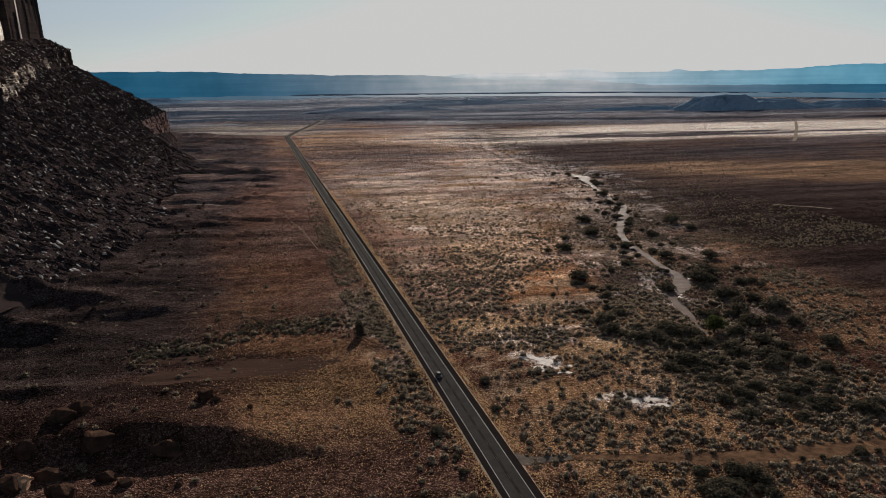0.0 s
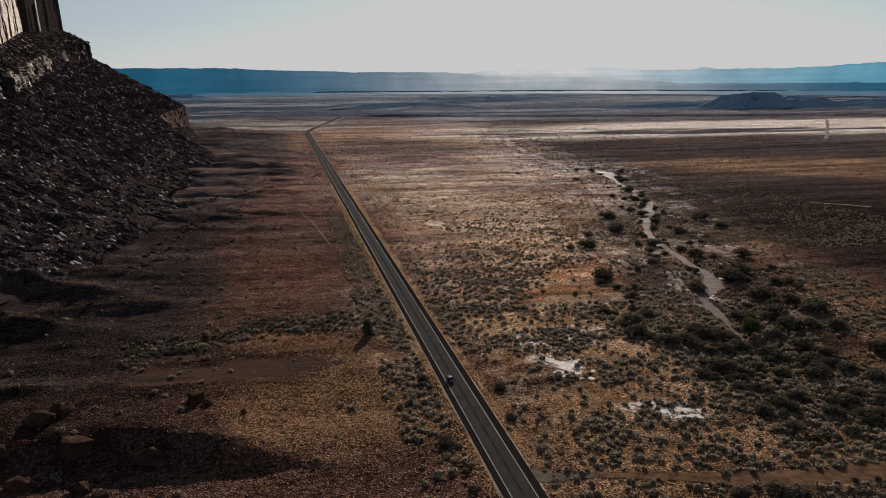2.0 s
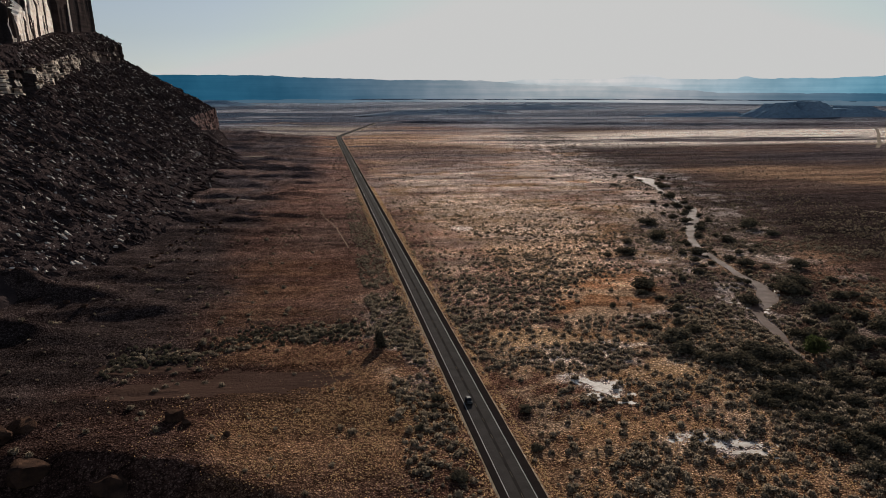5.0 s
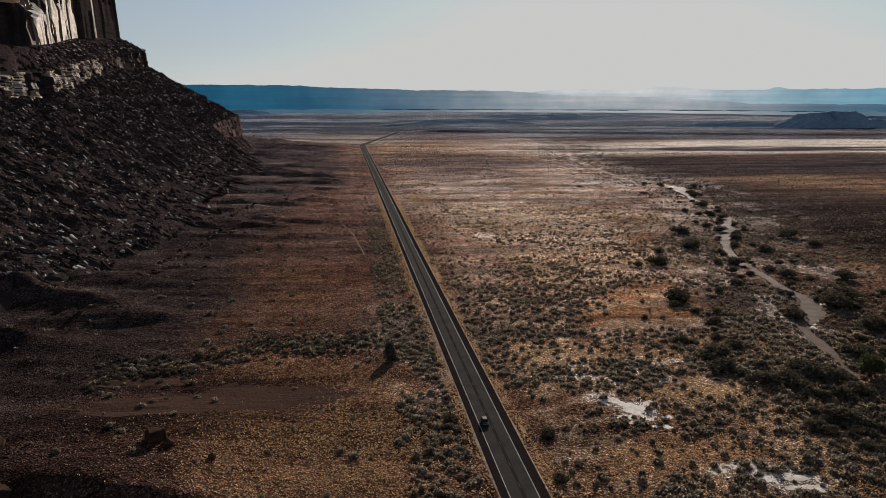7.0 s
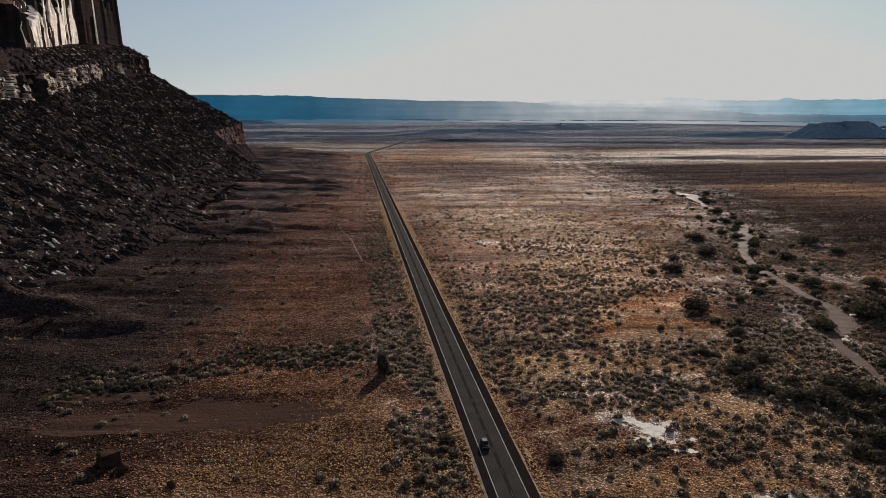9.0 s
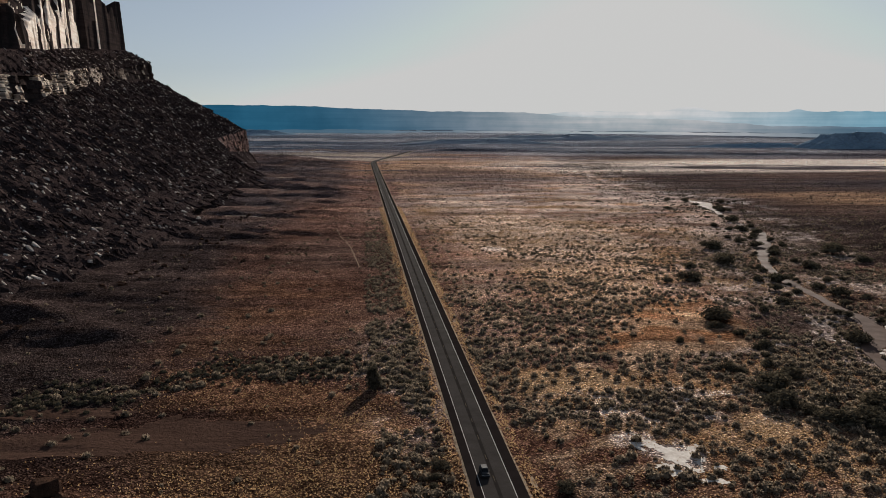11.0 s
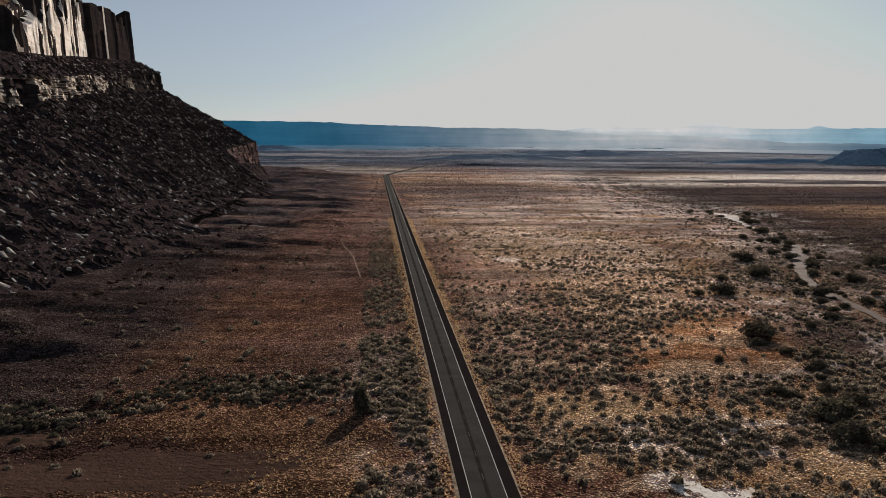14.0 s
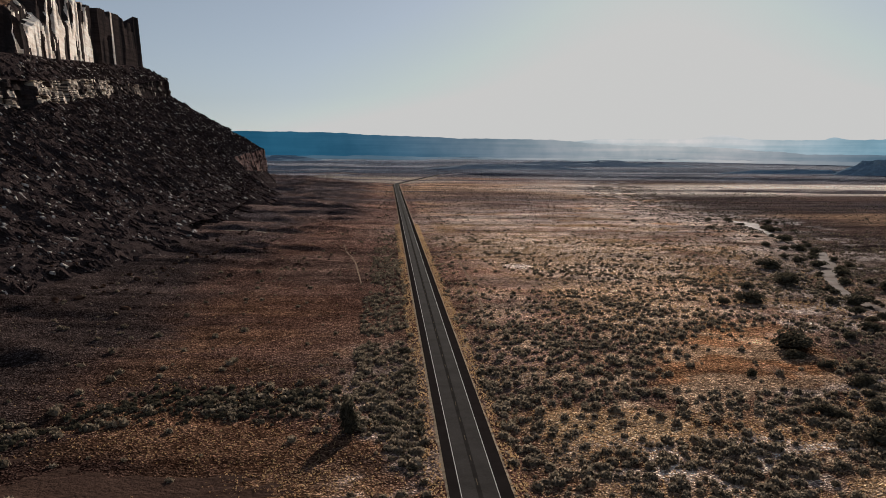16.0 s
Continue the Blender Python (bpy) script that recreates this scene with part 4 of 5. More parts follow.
keep = ~((y > 218) & (y < 233) & (x > 0))
x, y = x[keep], y[keep]
scatter("verge_grass", tuft2, x, y, rng.uniform(0.22, 0.5, len(x)), STRAW, "straw-coloured grass along the road's verge", "grass", lift=0.05, tall=0.8)


# large shrubs and trees
def crown_mesh(name, n, size, flat, lobes, seed, mat):
    r = np.random.default_rng(seed)
    out = []
    for k in range(lobes):
        v = clump_template(n // lobes, size, flat, seed * 31 + k, 0.62)
        s = r.uniform(0.45, 0.75)
        v = v * s + np.array([r.uniform(-0.5, 0.5), r.uniform(-0.5, 0.5), r.uniform(0.0, 0.6) * flat])
        out.append(v)
    v = np.concatenate(out)
    me = mesh_from(name, v, np.arange(len(v)).reshape(-1, 3))
    me.materials.append(mat)
    return me


def stem_mesh(seed, height, spread_, count, thick):
    bm = bmesh.new()
    r = random.Random(seed)
    for k in range(count):
        a = 2 * math.pi * k / count + r.uniform(-0.4, 0.4)
        top = Vector((spread_ * math.cos(a) * r.uniform(0.5, 1), spread_ * math.sin(a) * r.uniform(0.5, 1), height * r.uniform(0.7, 1)))
        mid = top * 0.5 + Vector((r.uniform(-0.05, 0.05), r.uniform(-0.05, 0.05), 0))
        prev = None
        for p, w in ((Vector((0, 0, -0.08)), thick), (mid, thick * 0.7), (top, thick * 0.3)):
            ring = [bm.verts.new(p + Vector((w * math.cos(q), w * math.sin(q), 0))) for q in (0, 1.57, 3.14, 4.71)]
            if prev:
                for j in range(4):
                    bm.faces.new((prev[j], prev[(j + 1) % 4], ring[(j + 1) % 4], ring[j]))
            prev = ring
    return bm


def shrub(kind, mat, seed, n, lobes, label, category):
    top = new(kind)
    tagged(top, label, category, group="shrubs along the creek")
    part("crown", crown_mesh("crown", n, 0.15, 1.0, lobes, seed, mat), None, top)
    part("stem", stem_mesh(seed, 0.55, 0.45, 6, 0.035), BARK, top)
    return top


def place(x, y, size, tall=1.0, sink=0.03):
    z = float(ground_z(np.array([x]), np.array([y]))[0])
    return Matrix.Translation((x, y, z - sink)) @ Matrix.Rotation(rng.uniform(0, 6.28), 4, "Z") @ Matrix.Diagonal((size, size * rng.uniform(0.85, 1.15), size * tall, 1))


kinds = [shrub("greasewood_shrub", SHRUB, 200 + k, 620, 7, "dark olive greasewood shrub on silty ground", "shrub") for k in range(5)]
used = [False] * 5


def put_shrub(x, y, size, tall=0.8):
    k = int(rng.integers(0, 5))
    m = place(x, y, size, tall)
    if not used[k]:
        used[k] = True
        kinds[k].matrix_basis = m
    else:
        copy_thing(kinds[k], m)


for x, y, r in ((92, 417, 3.6), (94, 382, 4.4), (121, 448, 4.0), (129, 423, 4.2), (115, 395, 3.4), (117, 382, 3.2), (120, 426, 2.2), (99, 362, 4.0), (167, 477, 3.8), (179, 507, 4.0),
                (131, 527, 3.4), (145, 533, 3.6), (190, 584, 4.2), (204, 637, 3.8), (205, 494, 3.4), (162, 414, 3.2), (219, 526, 3.2), (191, 429, 5.0), (206, 444, 4.2)):
    put_shrub(x - 2.4, y - 6, 0.64 * r)
for x, y, r in ((122, 340, 5.0), (137, 311, 5.8), (154, 361, 4.2), (174, 360, 4.6), (212, 415, 4.0), (216, 403, 4.0), (198, 363, 4.4), (190, 337, 4.6), (171, 342, 3.6), (158, 317, 5.2),
                (186, 306, 5.0), (272, 608, 5.6), (274, 579, 4.6), (233, 566, 4.8), (231, 482, 4.4), (195, 379, 3.4), (14, 274, 1.7), (18, 302, 1.8), (110, 300, 3.6), (148, 300, 5.0)):
    put_shrub(x - 2.4, y - 6, 0.6 * r)
for k in range(64):
    y = rng.uniform(235, 1000)
    side = rng.choice([-1, 1])
    x = float(creek_x(y)) + side * (float(creek_half(y)) + rng.gamma(1.6, 13.0) + 2.0)
    if y < 345 and x < 135 or (40 < x < 122 and 350 < y < 480) or (200 < y < 232):
        continue
    put_shrub(x, y, rng.uniform(0.8, 2.0), rng.uniform(0.7, 0.9))
for k in range(74):
    put_shrub(rng.uniform(92, 155), rng.uniform(226, 300), rng.uniform(0.9, 1.8), 0.8)
for x, y, r in ((94, 348, 3.0), (99, 341, 3.2), (103, 334, 3.0), (112, 332, 3.2), (110, 350, 2.8), (112, 373, 2.4), (119, 406, 3.4), (116, 437, 3.0), (110, 385, 2.6), (124, 344, 3.4), (129, 334, 3.4), (98, 379, 2.0)):
    put_shrub(x - 2.4, y - 6, 0.62 * r)
for k in range(40):
    y = rng.uniform(400, 960)
    put_shrub(float(creek_x(y)) + rng.choice([-1, 1]) * (float(creek_half(y)) + rng.uniform(0.4, 4.0)), y, rng.uniform(0.8, 2.1), 0.8)
for k in range(22):
    put_shrub(rng.uniform(96, 132), rng.uniform(284, 338), rng.uniform(0.8, 1.9), 0.8)
for k in range(8):
    put_shrub(rng.uniform(150, 185), rng.uniform(318, 390), rng.uniform(1.2, 2.6), 0.8)
for k in range(14):
    y = rng.uniform(180, 470)
    put_shrub(-rng.uniform(10, 22), y, rng.uniform(0.7, 1.2), 0.8)

tree = tagged(new("cottonwood_tree"), "leafy green cottonwood on the creek bank", "tree")
part("crown", crown_mesh("crown", 1800, 0.10, 1.0, 11, 301, GREEN), None, tree).location = (0, 0, 0.35)
part("trunk", stem_mesh(301, 0.95, 0.5, 7, 0.06), BARK, tree)
tree.matrix_basis = place(142.5, 331, 5.2, 1.05)
tree = tagged(new("juniper_tree"), "lone dark juniper casting a long shadow", "tree")
part("crown", crown_mesh("crown", 1800, 0.17, 1.5, 9, 302, SHRUB), None, tree)
part("trunk", stem_mesh(302, 1.2, 0.35, 5, 0.08), BARK, tree)
tree.matrix_basis = place(-26.0, 368.5, 2.7, 1.5)

# ---- rocks ----
def rock_mesh(name, seed, cut=10):
    """An angular block from a sliced, roughened cube."""
    r = random.Random(seed)
    bm = bmesh.new()
    if cut > 5:
        bmesh.ops.create_icosphere(bm, subdivisions=1, radius=1.0)
        for v in bm.verts:
            v.co *= 0.9 + 0.35 * noise.noise(v.co * 1.3 + Vector((seed, 0, 0)))
    else:
        bmesh.ops.create_cube(bm, size=1.7)
        for v in bm.verts:
            v.co += Vector((r.uniform(-0.25, 0.25), r.uniform(-0.25, 0.25), r.uniform(-0.2, 0.2)))
    for k in range(cut):
        n = Vector((r.gauss(0, 1), r.gauss(0, 1), r.gauss(0, 0.8))).normalized()
        res = bmesh.ops.bisect_plane(bm, geom=bm.verts[:] + bm.edges[:] + bm.faces[:], plane_co=n * (r.uniform(0.42, 0.72) if cut > 5 else r.uniform(0.55, 0.85)), plane_no=n, clear_outer=True)
        edges = [e for e in res["geom_cut"] if isinstance(e, bmesh.types.BMEdge)]
        if edges:
            bmesh.ops.contextual_create(bm, geom=edges)
    bmesh.ops.triangulate(bm, faces=bm.faces[:])
    bmesh.ops.recalc_face_normals(bm, faces=bm.faces[:])
    me = bpy.data.meshes.new(name)
    bm.to_mesh(me)
    bm.free()
    return me


BLOCKS = [rock_mesh("boulder", 400 + k, 9) for k in range(8)]
for b in BLOCKS:
    bm = bmesh.new()
    bm.from_mesh(b)
    bmesh.ops.subdivide_edges(bm, edges=bm.edges[:], cuts=1, use_grid_fill=True)
    for v in bm.verts:
        v.co *= 1 + 0.22 * noise.noise(v.co * 1.9) + 0.10 * noise.noise(v.co * 5.0)
    bm.to_mesh(b)
    bm.free()
    b.materials.append(BOULDER)


def boulder(x, y, size, flat=0.7, turn=None, label="angular red sandstone boulder fallen from the mesa"):
    ob = tagged(new("boulder", BLOCKS[int(rng.integers(0, 8))]), label, "boulder", group="boulders below the mesa")
    z = float(ground_z(np.array([x]), np.array([y]))[0])
    ob.matrix_basis = Matrix.Translation((x, y, z + 0.15 * size)) @ Matrix.Rotation(rng.uniform(0, 6.28) if turn is None else turn, 4, "Z") @ Matrix.Rotation(rng.uniform(-0.3, 0.3), 4, "X") @ Matrix.Diagonal((1.3 * size, 1.3 * size * rng.uniform(0.7, 1.2), 1.3 * size * flat, 1))
    return ob


for x, y, s, f in ((-94, 290, 2.6, 1.5), (-90, 287, 1.8, 0.6), (-105, 259, 4.6, 0.8), (-143, 287, 5.0, 0.7), (-138, 293, 3.5, 0.9), (-149, 246, 5.2, 0.6), (-140, 252, 4.2, 0.7), (-128, 268, 4.8, 0.8),
                   (-122, 246, 3.4, 0.7), (-116, 240, 2.4, 0.8), (-150, 268, 4.0, 0.8), (-78, 281, 1.2, 0.9), (-160, 262, 4.4, 0.8), (-133, 236, 4.6, 0.7), (-120, 228, 3.0, 0.8), (-100, 236, 1.6, 0.7)):
    boulder(x, y, s, f)
orange = BLOCKS[2].copy()
orange.materials.clear()
orange.materials.append(CAP)
for x, y, s in ((-147, 246, 4.2), (-151, 272, 2.2)):
    boulder(x, y, s, 0.6, 0.4, "orange sandstone boulder catching the low sun").data = orange
for k in range(90):
    y = rng.uniform(225, 900)
    boulder(float(mesa_edge(y)) + rng.gamma(1.5, 9.0) - 4, y, rng.uniform(0.6, 2.0), rng.uniform(0.5, 0.9))


def slope_rocks(name, count, lo, hi, mat, label, seed, power=9):
    """Fallen blocks lying on the mesa's slopes, joined."""
    r = np.random.default_rng(seed)
    pool = []
    for k in range(10):
        me = rock_mesh("block", 500 + k, 2)
        pv = np.array([v.co for v in me.vertices])
        pf = np.array([p.vertices[:] for p in me.polygons])
        pool.append((pv, pf))
        bpy.data.meshes.remove(me)
    rr = np.where(r.uniform(0, 1, count) < 0.88, np.where(r.uniform(0, 1, count) < 0.2, r.uniform(2, 14, count), r.uniform(13, 68, count)), r.uniform(93, 104, count))
    cc = np.interp(r.uniform(2.0, 8.5, count), u, np.arange(len(u)))
    i, j = rr.astype(int), cc.astype(int)
    fi, fj = (rr - i)[:, None], (cc - j)[:, None]
    p = (rows[i, j] * (1 - fi) + rows[i + 1, j] * fi) * (1 - fj) + (rows[i, j + 1] * (1 - fi) + rows[i + 1, j + 1] * fi) * fj
    size = lo + (hi - lo) * r.uniform(0, 1, count) ** power
    size = np.where((np.interp(cc, np.arange(len(u)), u) > 7.1) & (rr < 15), np.minimum(size, 0.7), size)
    vs, fs, n = [], [], 0
    down = np.arctan2(outw[j, 1], outw[j, 0])
    for k in range(count):
        pv, pf = pool[k % 10]
        a = down[k] + r.normal(0, 0.45)
        c, s = math.cos(a), math.sin(a)
        q = pv * size[k] * np.array([r.uniform(1.0, 2.3), r.uniform(0.55, 1.0), r.uniform(0.35, 0.75)])
        w = 0.55 + r.normal(0, 0.25)
        q = np.stack([math.cos(w) * q[:, 0] + math.sin(w) * q[:, 2], q[:, 1], math.cos(w) * q[:, 2] - math.sin(w) * q[:, 0]], 1)
        q = np.stack([c * q[:, 0] - s * q[:, 1], s * q[:, 0] + c * q[:, 1], q[:, 2] + 0.2 * size[k]], 1)
        vs.append(q + p[k])
        fs.append(pf + n)
        n += len(pv)
    me = mesh_from(name, np.concatenate(vs), np.concatenate(fs))
    me.materials.append(mat)
    return tagged(new(name, me), label, "rocks", kind="stuff")


for k in range(170):
    i, j = int(rng.integers(3, 46)), int(rng.integers(60, 420))
    p = rows[i, j]
    size = 0.7 + 1.7 * rng.uniform() ** 2
    ob = tagged(new("boulder", BLOCKS[int(rng.integers(0, 8))]), "angular sandstone block resting on the rubble slope", "boulder", group="boulders on the slope")
    ob.matrix_basis = Matrix.Translation((p[0], p[1], p[2] + 0.1 * size)) @ Matrix.Rotation(rng.uniform(0, 6.28), 4, "Z") @ Matrix.Rotation(rng.uniform(-0.4, 0.4), 4, "X") @ Matrix.Diagonal((size * 1.2, size, size * 0.7, 1))

PALE_ROCK = rock_material("pale_block", (0.50, 0.42, 0.36), (0.88, 0.80, 0.72), 0.3, 0.4)
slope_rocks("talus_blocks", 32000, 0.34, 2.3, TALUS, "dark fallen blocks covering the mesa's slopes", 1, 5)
slope_rocks("pale_talus_blocks", 9000, 0.25, 1.5, PALE_ROCK, "pale fallen slabs among dark rubble", 2, 5)


# ---- a butte out on the plain ----
def butte(x0, y0, length, width, height, seed, name, label, mat):
    n, m = 90, 26
    a = np.linspace(0, 2 * np.pi, n, False)
    rws = []
    for k in range(m):
        f = k / (m - 1)
        slope = 1 - 0.62 * f ** 0.8 if f < 0.6 else 0.588 - 0.06 * (f - 0.6) / 0.2 if f < 0.8 else 0.528 * (1 - (f - 0.8) / 0.2)
        z = height * (f / 0.8 if f < 0.8 else 1.0)
        hump = 0.62 + 0.38 * fbm(np.cos(a) * 1.5 + 4, np.sin(a) * 0.6 + 4, seed + 5, 3) * 2 - 0.38
        rad = slope * (1 + 0.35 * (fbm(np.cos(a) * 4 + 9, np.sin(a) * 4 + f, seed, 4) - 0.5))
        zz = z * hump if f > 0.5 else z * (1 + (hump - 1) * f * 2)
        rws.append(np.stack([x0 + length * rad * np.cos(a), y0 + width * rad * np.sin(a), zz + 16.0 * (fbm(np.cos(a) * 5 + 3, np.sin(a) * 5 + f * 3, seed + 2, 3) - 0.5) * f], 1))
    base = float(ground_z(np.array([x0]), np.array([y0]))[0])
    v = np.concatenate(rws) + np.array([0, 0, base - 3])
    i = np.arange(n)
    fc = np.concatenate([np.stack([k * n + i, k * n + (i + 1) % n, (k + 1) * n + (i + 1) % n, (k + 1) * n + i], 1) for k in range(m - 1)])
    me = mesh_from(name, v, fc, False)
    me.materials.append(mat)
    return tagged(new(name, me), label, "butte")


# distance haze put into the rock's base colour, in two strengths
BLUE_HAZE_ROCK = rock_material("blue_haze_rock", (0.22, 0.33, 0.43), (0.32, 0.44, 0.54), 0.01, 6.0)
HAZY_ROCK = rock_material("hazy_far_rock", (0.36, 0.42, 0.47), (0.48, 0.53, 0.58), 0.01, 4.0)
butte(1490, 2450, 190, 110, 66, 603, "butte", "dark humped butte standing on the far plain", BLUE_HAZE_ROCK)
butte(1640, 2480, 260, 110, 44, 607, "butte", "lower shoulder of a dark butte on the far plain", BLUE_HAZE_ROCK)
butte(1230, 2560, 240, 70, 20, 605, "butte", "thin dark mound before the far mesas", BLUE_HAZE_ROCK)
butte(2150, 2500, 420, 120, 36, 611, "butte", "long low dark ridge on the far plain", BLUE_HAZE_ROCK)
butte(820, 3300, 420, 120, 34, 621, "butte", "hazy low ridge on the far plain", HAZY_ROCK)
butte(-560, 4000, 300, 120, 26, 631, "butte", "thin dark mound before the far mesas", BLUE_HAZE_ROCK)
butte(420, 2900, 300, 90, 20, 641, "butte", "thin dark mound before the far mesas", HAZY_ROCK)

# ---- the car ----
CAR_PAINT = paint_material("dark_car_paint", (0.03, 0.032, 0.036), 0.6, 0.0, 0.1, 0.04)
CAR_GLASS = paint_material("tinted_glass", (0.015, 0.017, 0.02), 0.06, 0.0, 0.0)
TYRE = paint_material("tyre_rubber", (0.02, 0.02, 0.02), 0.85, 0.0, 0.1)
CHROME = paint_material("bright_metal", (0.30, 0.30, 0.31), 0.35, 1.0, 0.1)
LAMP = paint_material("headlamp_lens", (0.30, 0.30, 0.29), 0.2, 0.0, 0.0)
TAIL = paint_material("tail_lamp_red", (0.35, 0.02, 0.015), 0.2, 0.0, 0.0)
SILVER = paint_material("grey_bonnet_paint", (0.06, 0.06, 0.062), 0.7, 0.0, 0.1, 0.03)


def block(sections):
    """A body lofted through cross-sections (y, half width, z low, z high), with bevelled edges."""
    bm = bmesh.new()
    prev = None
    for yy, w, z0, z1 in sections:
        c = 0.12 * (z1 - z0)
        prof = ((-w, z0 + c), (-w, z1 - c), (-w + c, z1), (w - c, z1), (w, z1 - c), (w, z0 + c), (w - c, z0), (-w + c, z0))
        ring = [bm.verts.new((px, yy, pz)) for px, pz in prof]
        if prev:
            for j in range(8):
                bm.faces.new((prev[j], prev[(j + 1) % 8], ring[(j + 1) % 8], ring[j]))
        else:
            bm.faces.new(ring)
        prev = ring
    bm.faces.new(prev[::-1])
    bmesh.ops.recalc_face_normals(bm, faces=bm.faces[:])
    return bm


def box(x0, x1, y0, y1, z0, z1):
    bm = bmesh.new()
    bmesh.ops.create_cube(bm, size=1, matrix=Matrix.Translation(((x0 + x1) / 2, (y0 + y1) / 2, (z0 + z1) / 2)) @ Matrix.Diagonal((x1 - x0, y1 - y0, z1 - z0, 1)))
    bmesh.ops.bevel(bm, geom=bm.edges[:], offset=0.12 * min(x1 - x0, y1 - y0, z1 - z0), segments=1, affect="EDGES")
    return bm


def wheel(x, y):
    bm = bmesh.new()
    bmesh.ops.create_cone(bm, cap_ends=True, segments=20, radius1=0.38, radius2=0.38, depth=0.26, matrix=Matrix.Translation((x, y, 0.38)) @ Matrix.Rotation(radians(90), 4, "Y"))
    return bm


car = tagged(new("sport_utility_car"), "dark sport utility car on the highway's oncoming lane", "car")
body = part("body", block(((-2.35, 0.80, 0.45, 0.82), (-2.2, 0.93, 0.35, 0.98), (-1.0, 0.96, 0.33, 1.08), (1.7, 0.96, 0.33, 1.12), (2.25, 0.93, 0.36, 1.08), (2.35, 0.85, 0.45, 0.95))), CAR_PAINT, car)
part("cabin", block(((-1.05, 0.84, 1.05, 1.12), (-0.45, 0.76, 1.05, 1.70), (1.75, 0.76, 1.05, 1.74), (2.2, 0.80, 1.05, 1.20))), CAR_PAINT, car)
part("roof", box(-0.66, 0.66, -0.40, 1.65, 1.72, 1.78), CAR_PAINT, car)
part("bonnet", box(-0.72, 0.72, -2.1, -1.1, 1.0, 1.09), SILVER, car, "dark grey bonnet")
bm = bmesh.new()
for v in ((-0.70, -1.02, 1.15), (0.70, -1.02, 1.15), (0.62, -0.50, 1.66), (-0.62, -0.50, 1.66)):
    bm.verts.new(v)
bm.verts.ensure_lookup_table()
bm.faces.new(bm.verts[:])
bmesh.ops.solidify(bm, geom=bm.faces[:], thickness=0.03)
part("windscreen", bm, CAR_GLASS, car, "tinted windscreen")
for sx in (-1, 1):
    part("side_window", box(sx * 0.80 - 0.02, sx * 0.80 + 0.02, -0.35, 0.65, 1.18, 1.60), CAR_GLASS, car, "tinted side window")
    part("side_window", box(sx * 0.80 - 0.02, sx * 0.80 + 0.02, 0.72, 1.70, 1.18, 1.60), CAR_GLASS, car, "tinted side window")
    part("headlight", box(sx * 0.68 - 0.17, sx * 0.68 + 0.17, -2.40, -2.24, 0.72, 0.90), LAMP, car, "clear headlight")
    part("tail_light", box(sx * 0.82 - 0.08, sx * 0.82 + 0.08, 2.28, 2.38, 0.75, 1.05), TAIL, car, "red tail light")
    part("door_mirror", box(sx * 1.03 - 0.09, sx * 1.03 + 0.09, -0.75, -0.62, 1.08, 1.26), CAR_PAINT, car)
    for yy in (-1.45, 1.45):
        w = part("wheel", wheel(sx * 0.86, yy), TYRE, car)
        bm = bmesh.new()
        bmesh.ops.create_cone(bm, cap_ends=True, segments=14, radius1=0.22, radius2=0.20, depth=0.03, matrix=Matrix.Translation((sx * 1.0, yy, 0.38)) @ Matrix.Rotation(radians(90), 4, "Y"))
        part("rim", bm, CHROME, w, "metal wheel rim")
part("bumper", box(-0.85, 0.85, -2.46, -2.28, 0.42, 0.62), CAR_PAINT, car)
part("grille", box(-0.45, 0.45, -2.41, -2.30, 0.66, 0.88), CHROME, car, "bright grille")
car.matrix_basis = Matrix.Translation((-1.9, 304.0, 0.125))

# ---- the old corral ----
WOOD = rock_material("weathered_wood", (0.10, 0.075, 0.055), (0.26, 0.21, 0.165), 1.5, 0.05)


def log(length, radius, seed):
    r = random.Random(seed)
    bm = bmesh.new()
    prev = None
    for k in range(4):
        p = Vector((length * k / 3, r.uniform(-0.05, 0.05), r.uniform(-0.05, 0.05)))
        w = radius * r.uniform(0.8, 1.1)
        ring = [bm.verts.new(p + Vector((0, w * math.cos(q), w * math.sin(q)))) for q in np.linspace(0, 2 * math.pi, 6, False)]
        if prev:
            for j in range(6):
                bm.faces.new((prev[j], prev[(j + 1) % 6], ring[(j + 1) % 6], ring[j]))
        else:
            bm.faces.new(ring[::-1])
        prev = ring
    bm.faces.new(prev)
    return bm


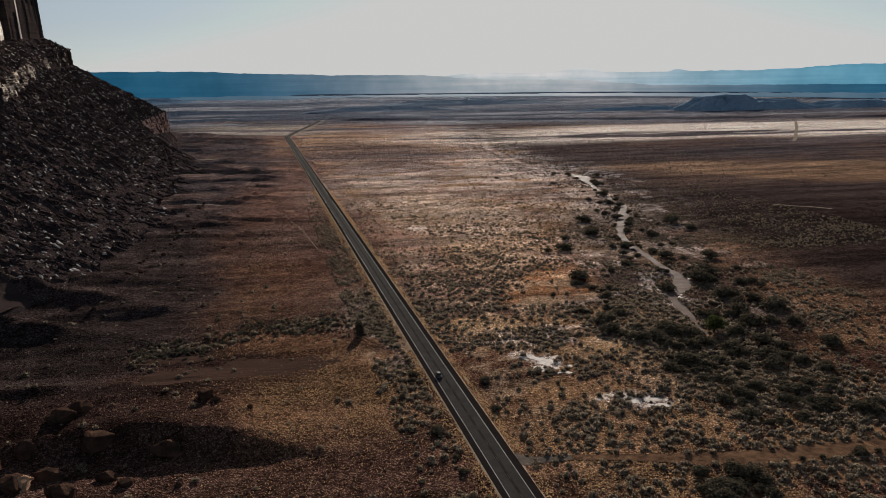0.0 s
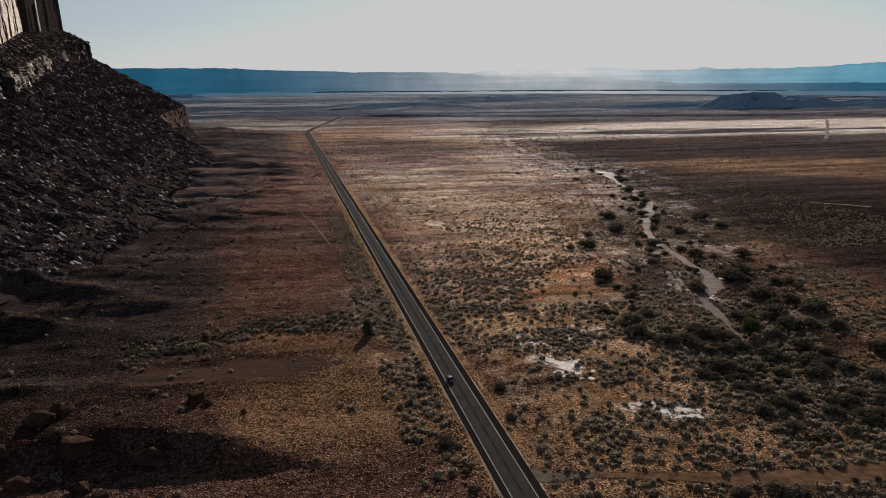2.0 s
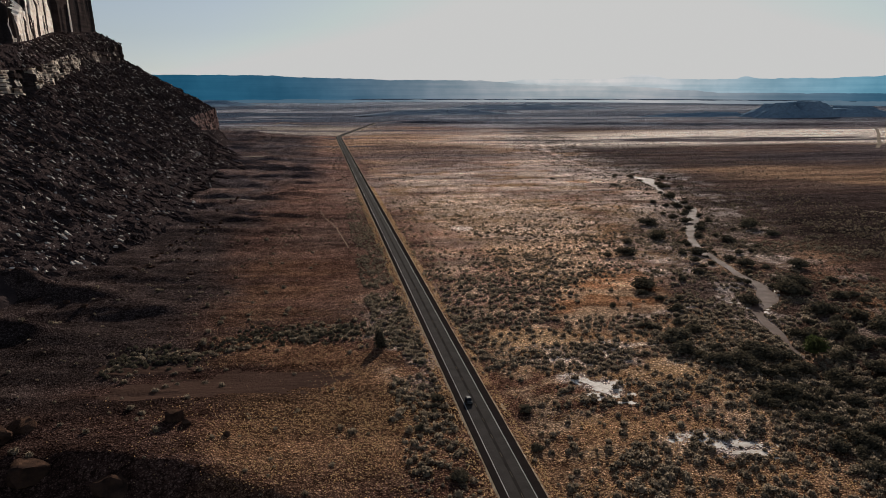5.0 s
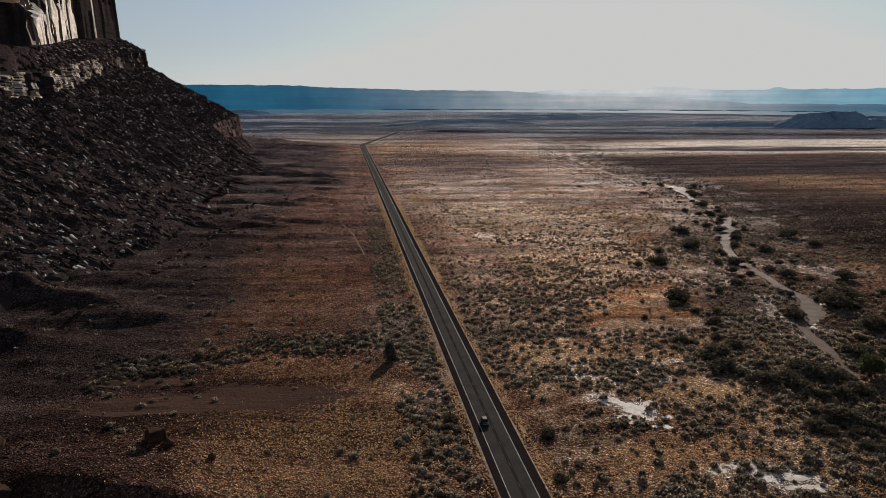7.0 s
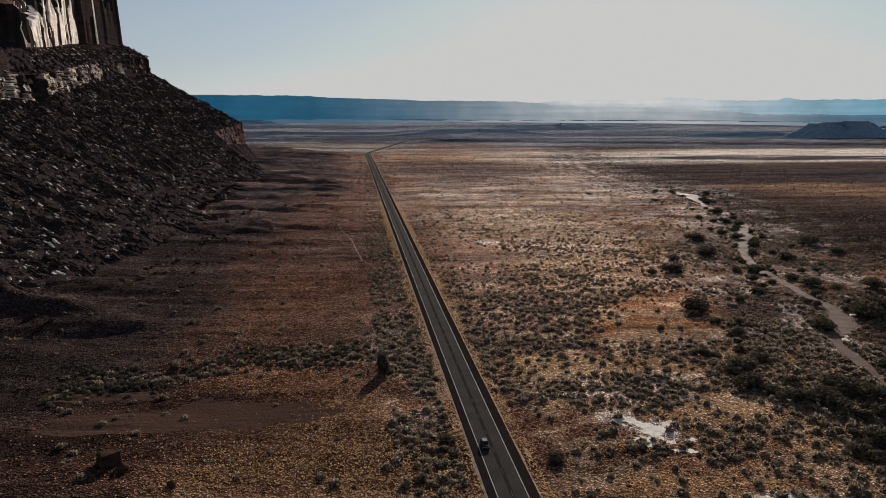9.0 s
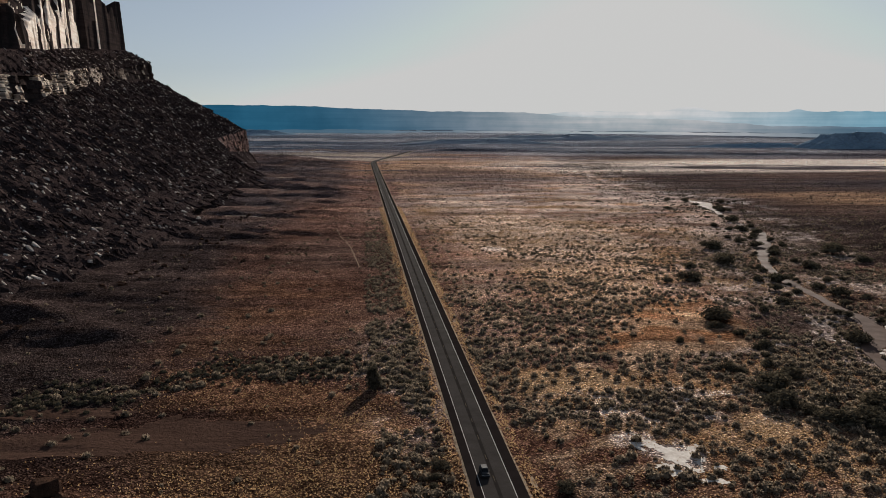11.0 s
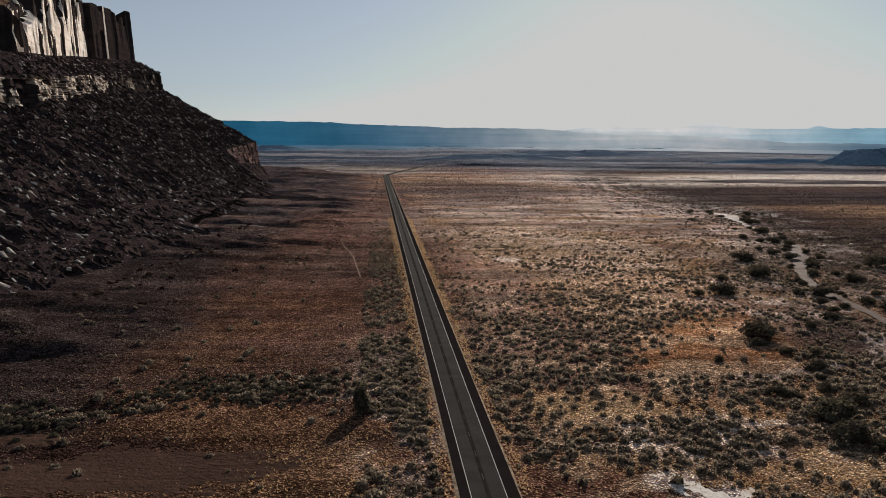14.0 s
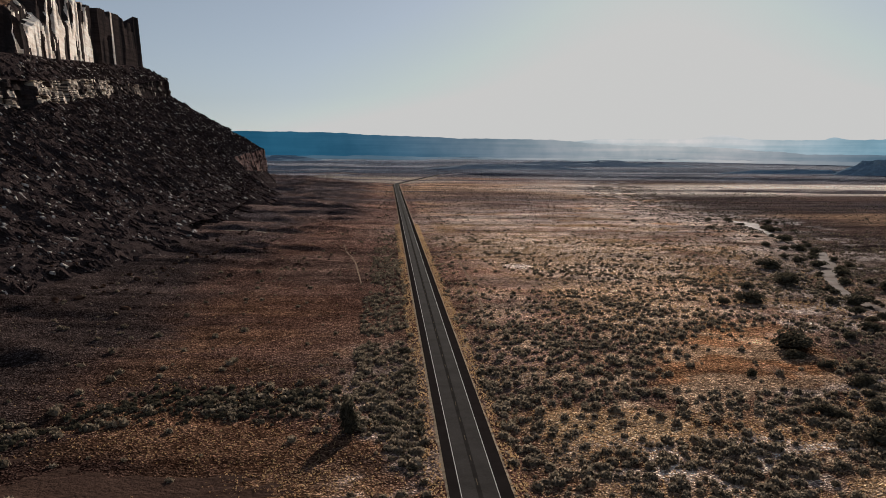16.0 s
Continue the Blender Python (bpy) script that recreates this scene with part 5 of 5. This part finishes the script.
def fence(points, label, rails=4, tall=1.6):
    top = tagged(new("corral_fence"), label, "fence", group="corral fences")
    seed = int(points[0][0] * 10)
    for (xa, ya), (xb, yb) in zip(points, points[1:]):
        d = math.hypot(xb - xa, yb - ya)
        n = max(1, round(d / 3.2))
        for k in range(n + 1):
            f = k / n
            px, py = xa + (xb - xa) * f, ya + (yb - ya) * f
            pz = float(ground_z(np.array([px]), np.array([py]))[0])
            p = part("post", log(tall + 0.5 + 0.3 * rng.uniform(), 0.13, seed + k), WOOD, top)
            p.matrix_basis = Matrix.Translation((px, py, pz - 0.3)) @ Matrix.Rotation(radians(-90 + rng.uniform(-4, 4)), 4, "Y")
            if k < n:
                qx, qy = xa + (xb - xa) * (k + 1) / n, ya + (yb - ya) * (k + 1) / n
                qz = float(ground_z(np.array([qx]), np.array([qy]))[0])
                for j in range(rails):
                    h = 0.3 + j * (tall - 0.3) / rails + rng.uniform(-0.08, 0.08)
                    o = part("rail", log(math.dist((px, py, pz), (qx, qy, qz)) + 0.4, 0.10, seed + 7 * j + k), WOOD, top)
                    o.matrix_basis = Matrix.Translation((px, py, pz + h)) @ (Vector((qx - px, qy - py, qz - pz + rng.uniform(-0.1, 0.1))).to_track_quat("X", "Z").to_matrix().to_4x4())
    return top


fence(((76, 203.5), (90, 199.5), (104, 200), (121, 199)), "grey log corral fence, sagging and half fallen")
fence(((90, 199.5), (88, 190), (85, 178)), "grey log dividing fence of an old corral")
fence(((76, 203.5), (66, 192), (64, 178)), "grey log corral fence, sagging and half fallen")
fence(((121, 199), (128, 188), (130, 176)), "grey log corral fence, sagging and half fallen", 3)
for k in range(16):
    put_shrub(rng.uniform(52, 75), rng.uniform(184, 204), rng.uniform(0.9, 1.9), 0.8)
for k in range(8):
    put_shrub(rng.uniform(92, 124), rng.uniform(201, 205), rng.uniform(0.7, 1.2), 0.9)


# ---- salt flats ----
def flat_material():
    m, t, b = material("pale_salt_crust")
    c = blend(t, spread(t, noise_at(t, 0.8, 6), 0.35, 0.65), (0.50, 0.43, 0.36), (0.72, 0.66, 0.59))
    c = blend(t, spread(t, noise_at(t, 0.25, 4), 0.5, 0.7, 0.0, 0.6), c, (0.34, 0.25, 0.18))
    t.links.new(c, b.inputs["Base Color"])
    b.inputs["Roughness"].default_value = 0.8
    b.inputs["Specular IOR Level"].default_value = 0.1
    relief(t, b, noise_at(t, 3.0, 4), 0.3, 0.05)
    return m


SALT = flat_material()


def salt_flat(cx, cy, rx, ry, turn, seed):
    g = np.linspace(-1.5, 1.5, 46)
    a, b = np.meshgrid(g, g)
    c, sn = math.cos(radians(turn)), math.sin(radians(turn))
    x, y = cx + rx * a * c - ry * b * sn, cy + rx * a * sn + ry * b * c
    r = np.hypot(a, b) + 2.9 * (fbm(x / 2.6, y / 2.6, seed, 4) - 0.5)
    v = np.stack([x, y, ground_z(x, y) + 0.06], -1).reshape(-1, 3)
    f = grid_faces(46, 46)
    keep = (r.ravel()[f] < 0.8).all(1)
    me = mesh_from("salt_flat", v, f[keep], True)
    me.materials.append(SALT)
    tagged(new("salt_flat", me), "white salt-crusted mud flat among brush", "salt flat", kind="structure")


salt_flat(47.5, 309, 7.5, 15, 12, 701)
salt_flat(41, 321, 4, 4, 0, 702)
salt_flat(70, 258, 11, 6, -10, 703)
salt_flat(60, 268, 7, 3, 0, 704)
salt_flat(160, 401, 8, 9, 30, 708)
salt_flat(181, 424, 3, 9, -20, 709)
salt_flat(63, 264, 9, 3, 0, 710)


# ---- bare washed ground ----
def bare_material(name, dark, light):
    m, t, b = material(name)
    pos = t.nodes.new("ShaderNodeNewGeometry").outputs["Position"]
    flow = t.nodes.new("ShaderNodeMapping")
    flow.inputs["Scale"].default_value = (0.05, 0.45, 0.1)
    flow.inputs["Rotation"].default_value = (0, 0, 0.15)
    t.links.new(pos, flow.inputs["Vector"])
    lines, fine = noise_at(t, 1.0, 6, 0.6, flow.outputs[0]), noise_at(t, 0.8, 6, 0.6, pos)
    c = blend(t, spread(t, lines, 0.35, 0.65), dark, light)
    c = blend(t, spread(t, fine, 0.4, 0.7, 0.0, 0.5), c, tuple(0.6 * v for v in dark))
    t.links.new(c, b.inputs["Base Color"])
    b.inputs["Roughness"].default_value = 0.95
    b.inputs["Specular IOR Level"].default_value = 0.0
    relief(t, b, fine, 0.9, 0.7)
    return m


def bare_patch(cx, cy, rx, ry, turn, seed, mat, label):
    n = 90
    g = np.linspace(-1.4, 1.4, n)
    a, b = np.meshgrid(g, g)
    c, sn = math.cos(radians(turn)), math.sin(radians(turn))
    x, y = cx + rx * a * c - ry * b * sn, cy + rx * a * sn + ry * b * c
    r = np.hypot(a, b) + 0.9 * (fbm(x / 16, y / 10, seed, 4) - 0.5) + 0.5 * (fbm(x / 3, y / 2, seed + 1, 3) - 0.5)
    edge = ramp(0.75, 0.95, r)
    v = np.stack([x, y, ground_z(x, y) + 0.09 - 0.14 * edge], -1).reshape(-1, 3)
    f = grid_faces(n, n)
    keep = (r.ravel()[f] < 0.95).all(1)
    me = mesh_from("bare_ground", v, f[keep], True)
    me.materials.append(mat)
    tagged(new("bare_ground", me), label, "bare ground", kind="structure")


WASH = bare_material("washed_brown_mud", (0.050, 0.030, 0.023), (0.083, 0.050, 0.038))
OCHRE = bare_material("bare_ochre_soil", (0.20, 0.105, 0.058), (0.33, 0.18, 0.10))
bare_patch(-84, 331, 42, 15, 6, 801, WASH, "smooth brown washed mud below the slope")
bare_patch(-112, 352, 22, 7, 0, 802, WASH, "smooth brown washed mud below the slope")
bare_patch(108, 192, 15, 8, 0, 806, OCHRE, "trampled ochre soil inside the corral")
TRAMPLED = bare_material("trampled_orange_dirt", (0.17, 0.092, 0.050), (0.34, 0.19, 0.10))
bare_patch(124, 213, 44, 8, -6, 807, TRAMPLED, "trampled orange dirt beside the side road")
bare_patch(92, 204, 18, 6, 4, 808, TRAMPLED, "trampled orange dirt beside the side road")
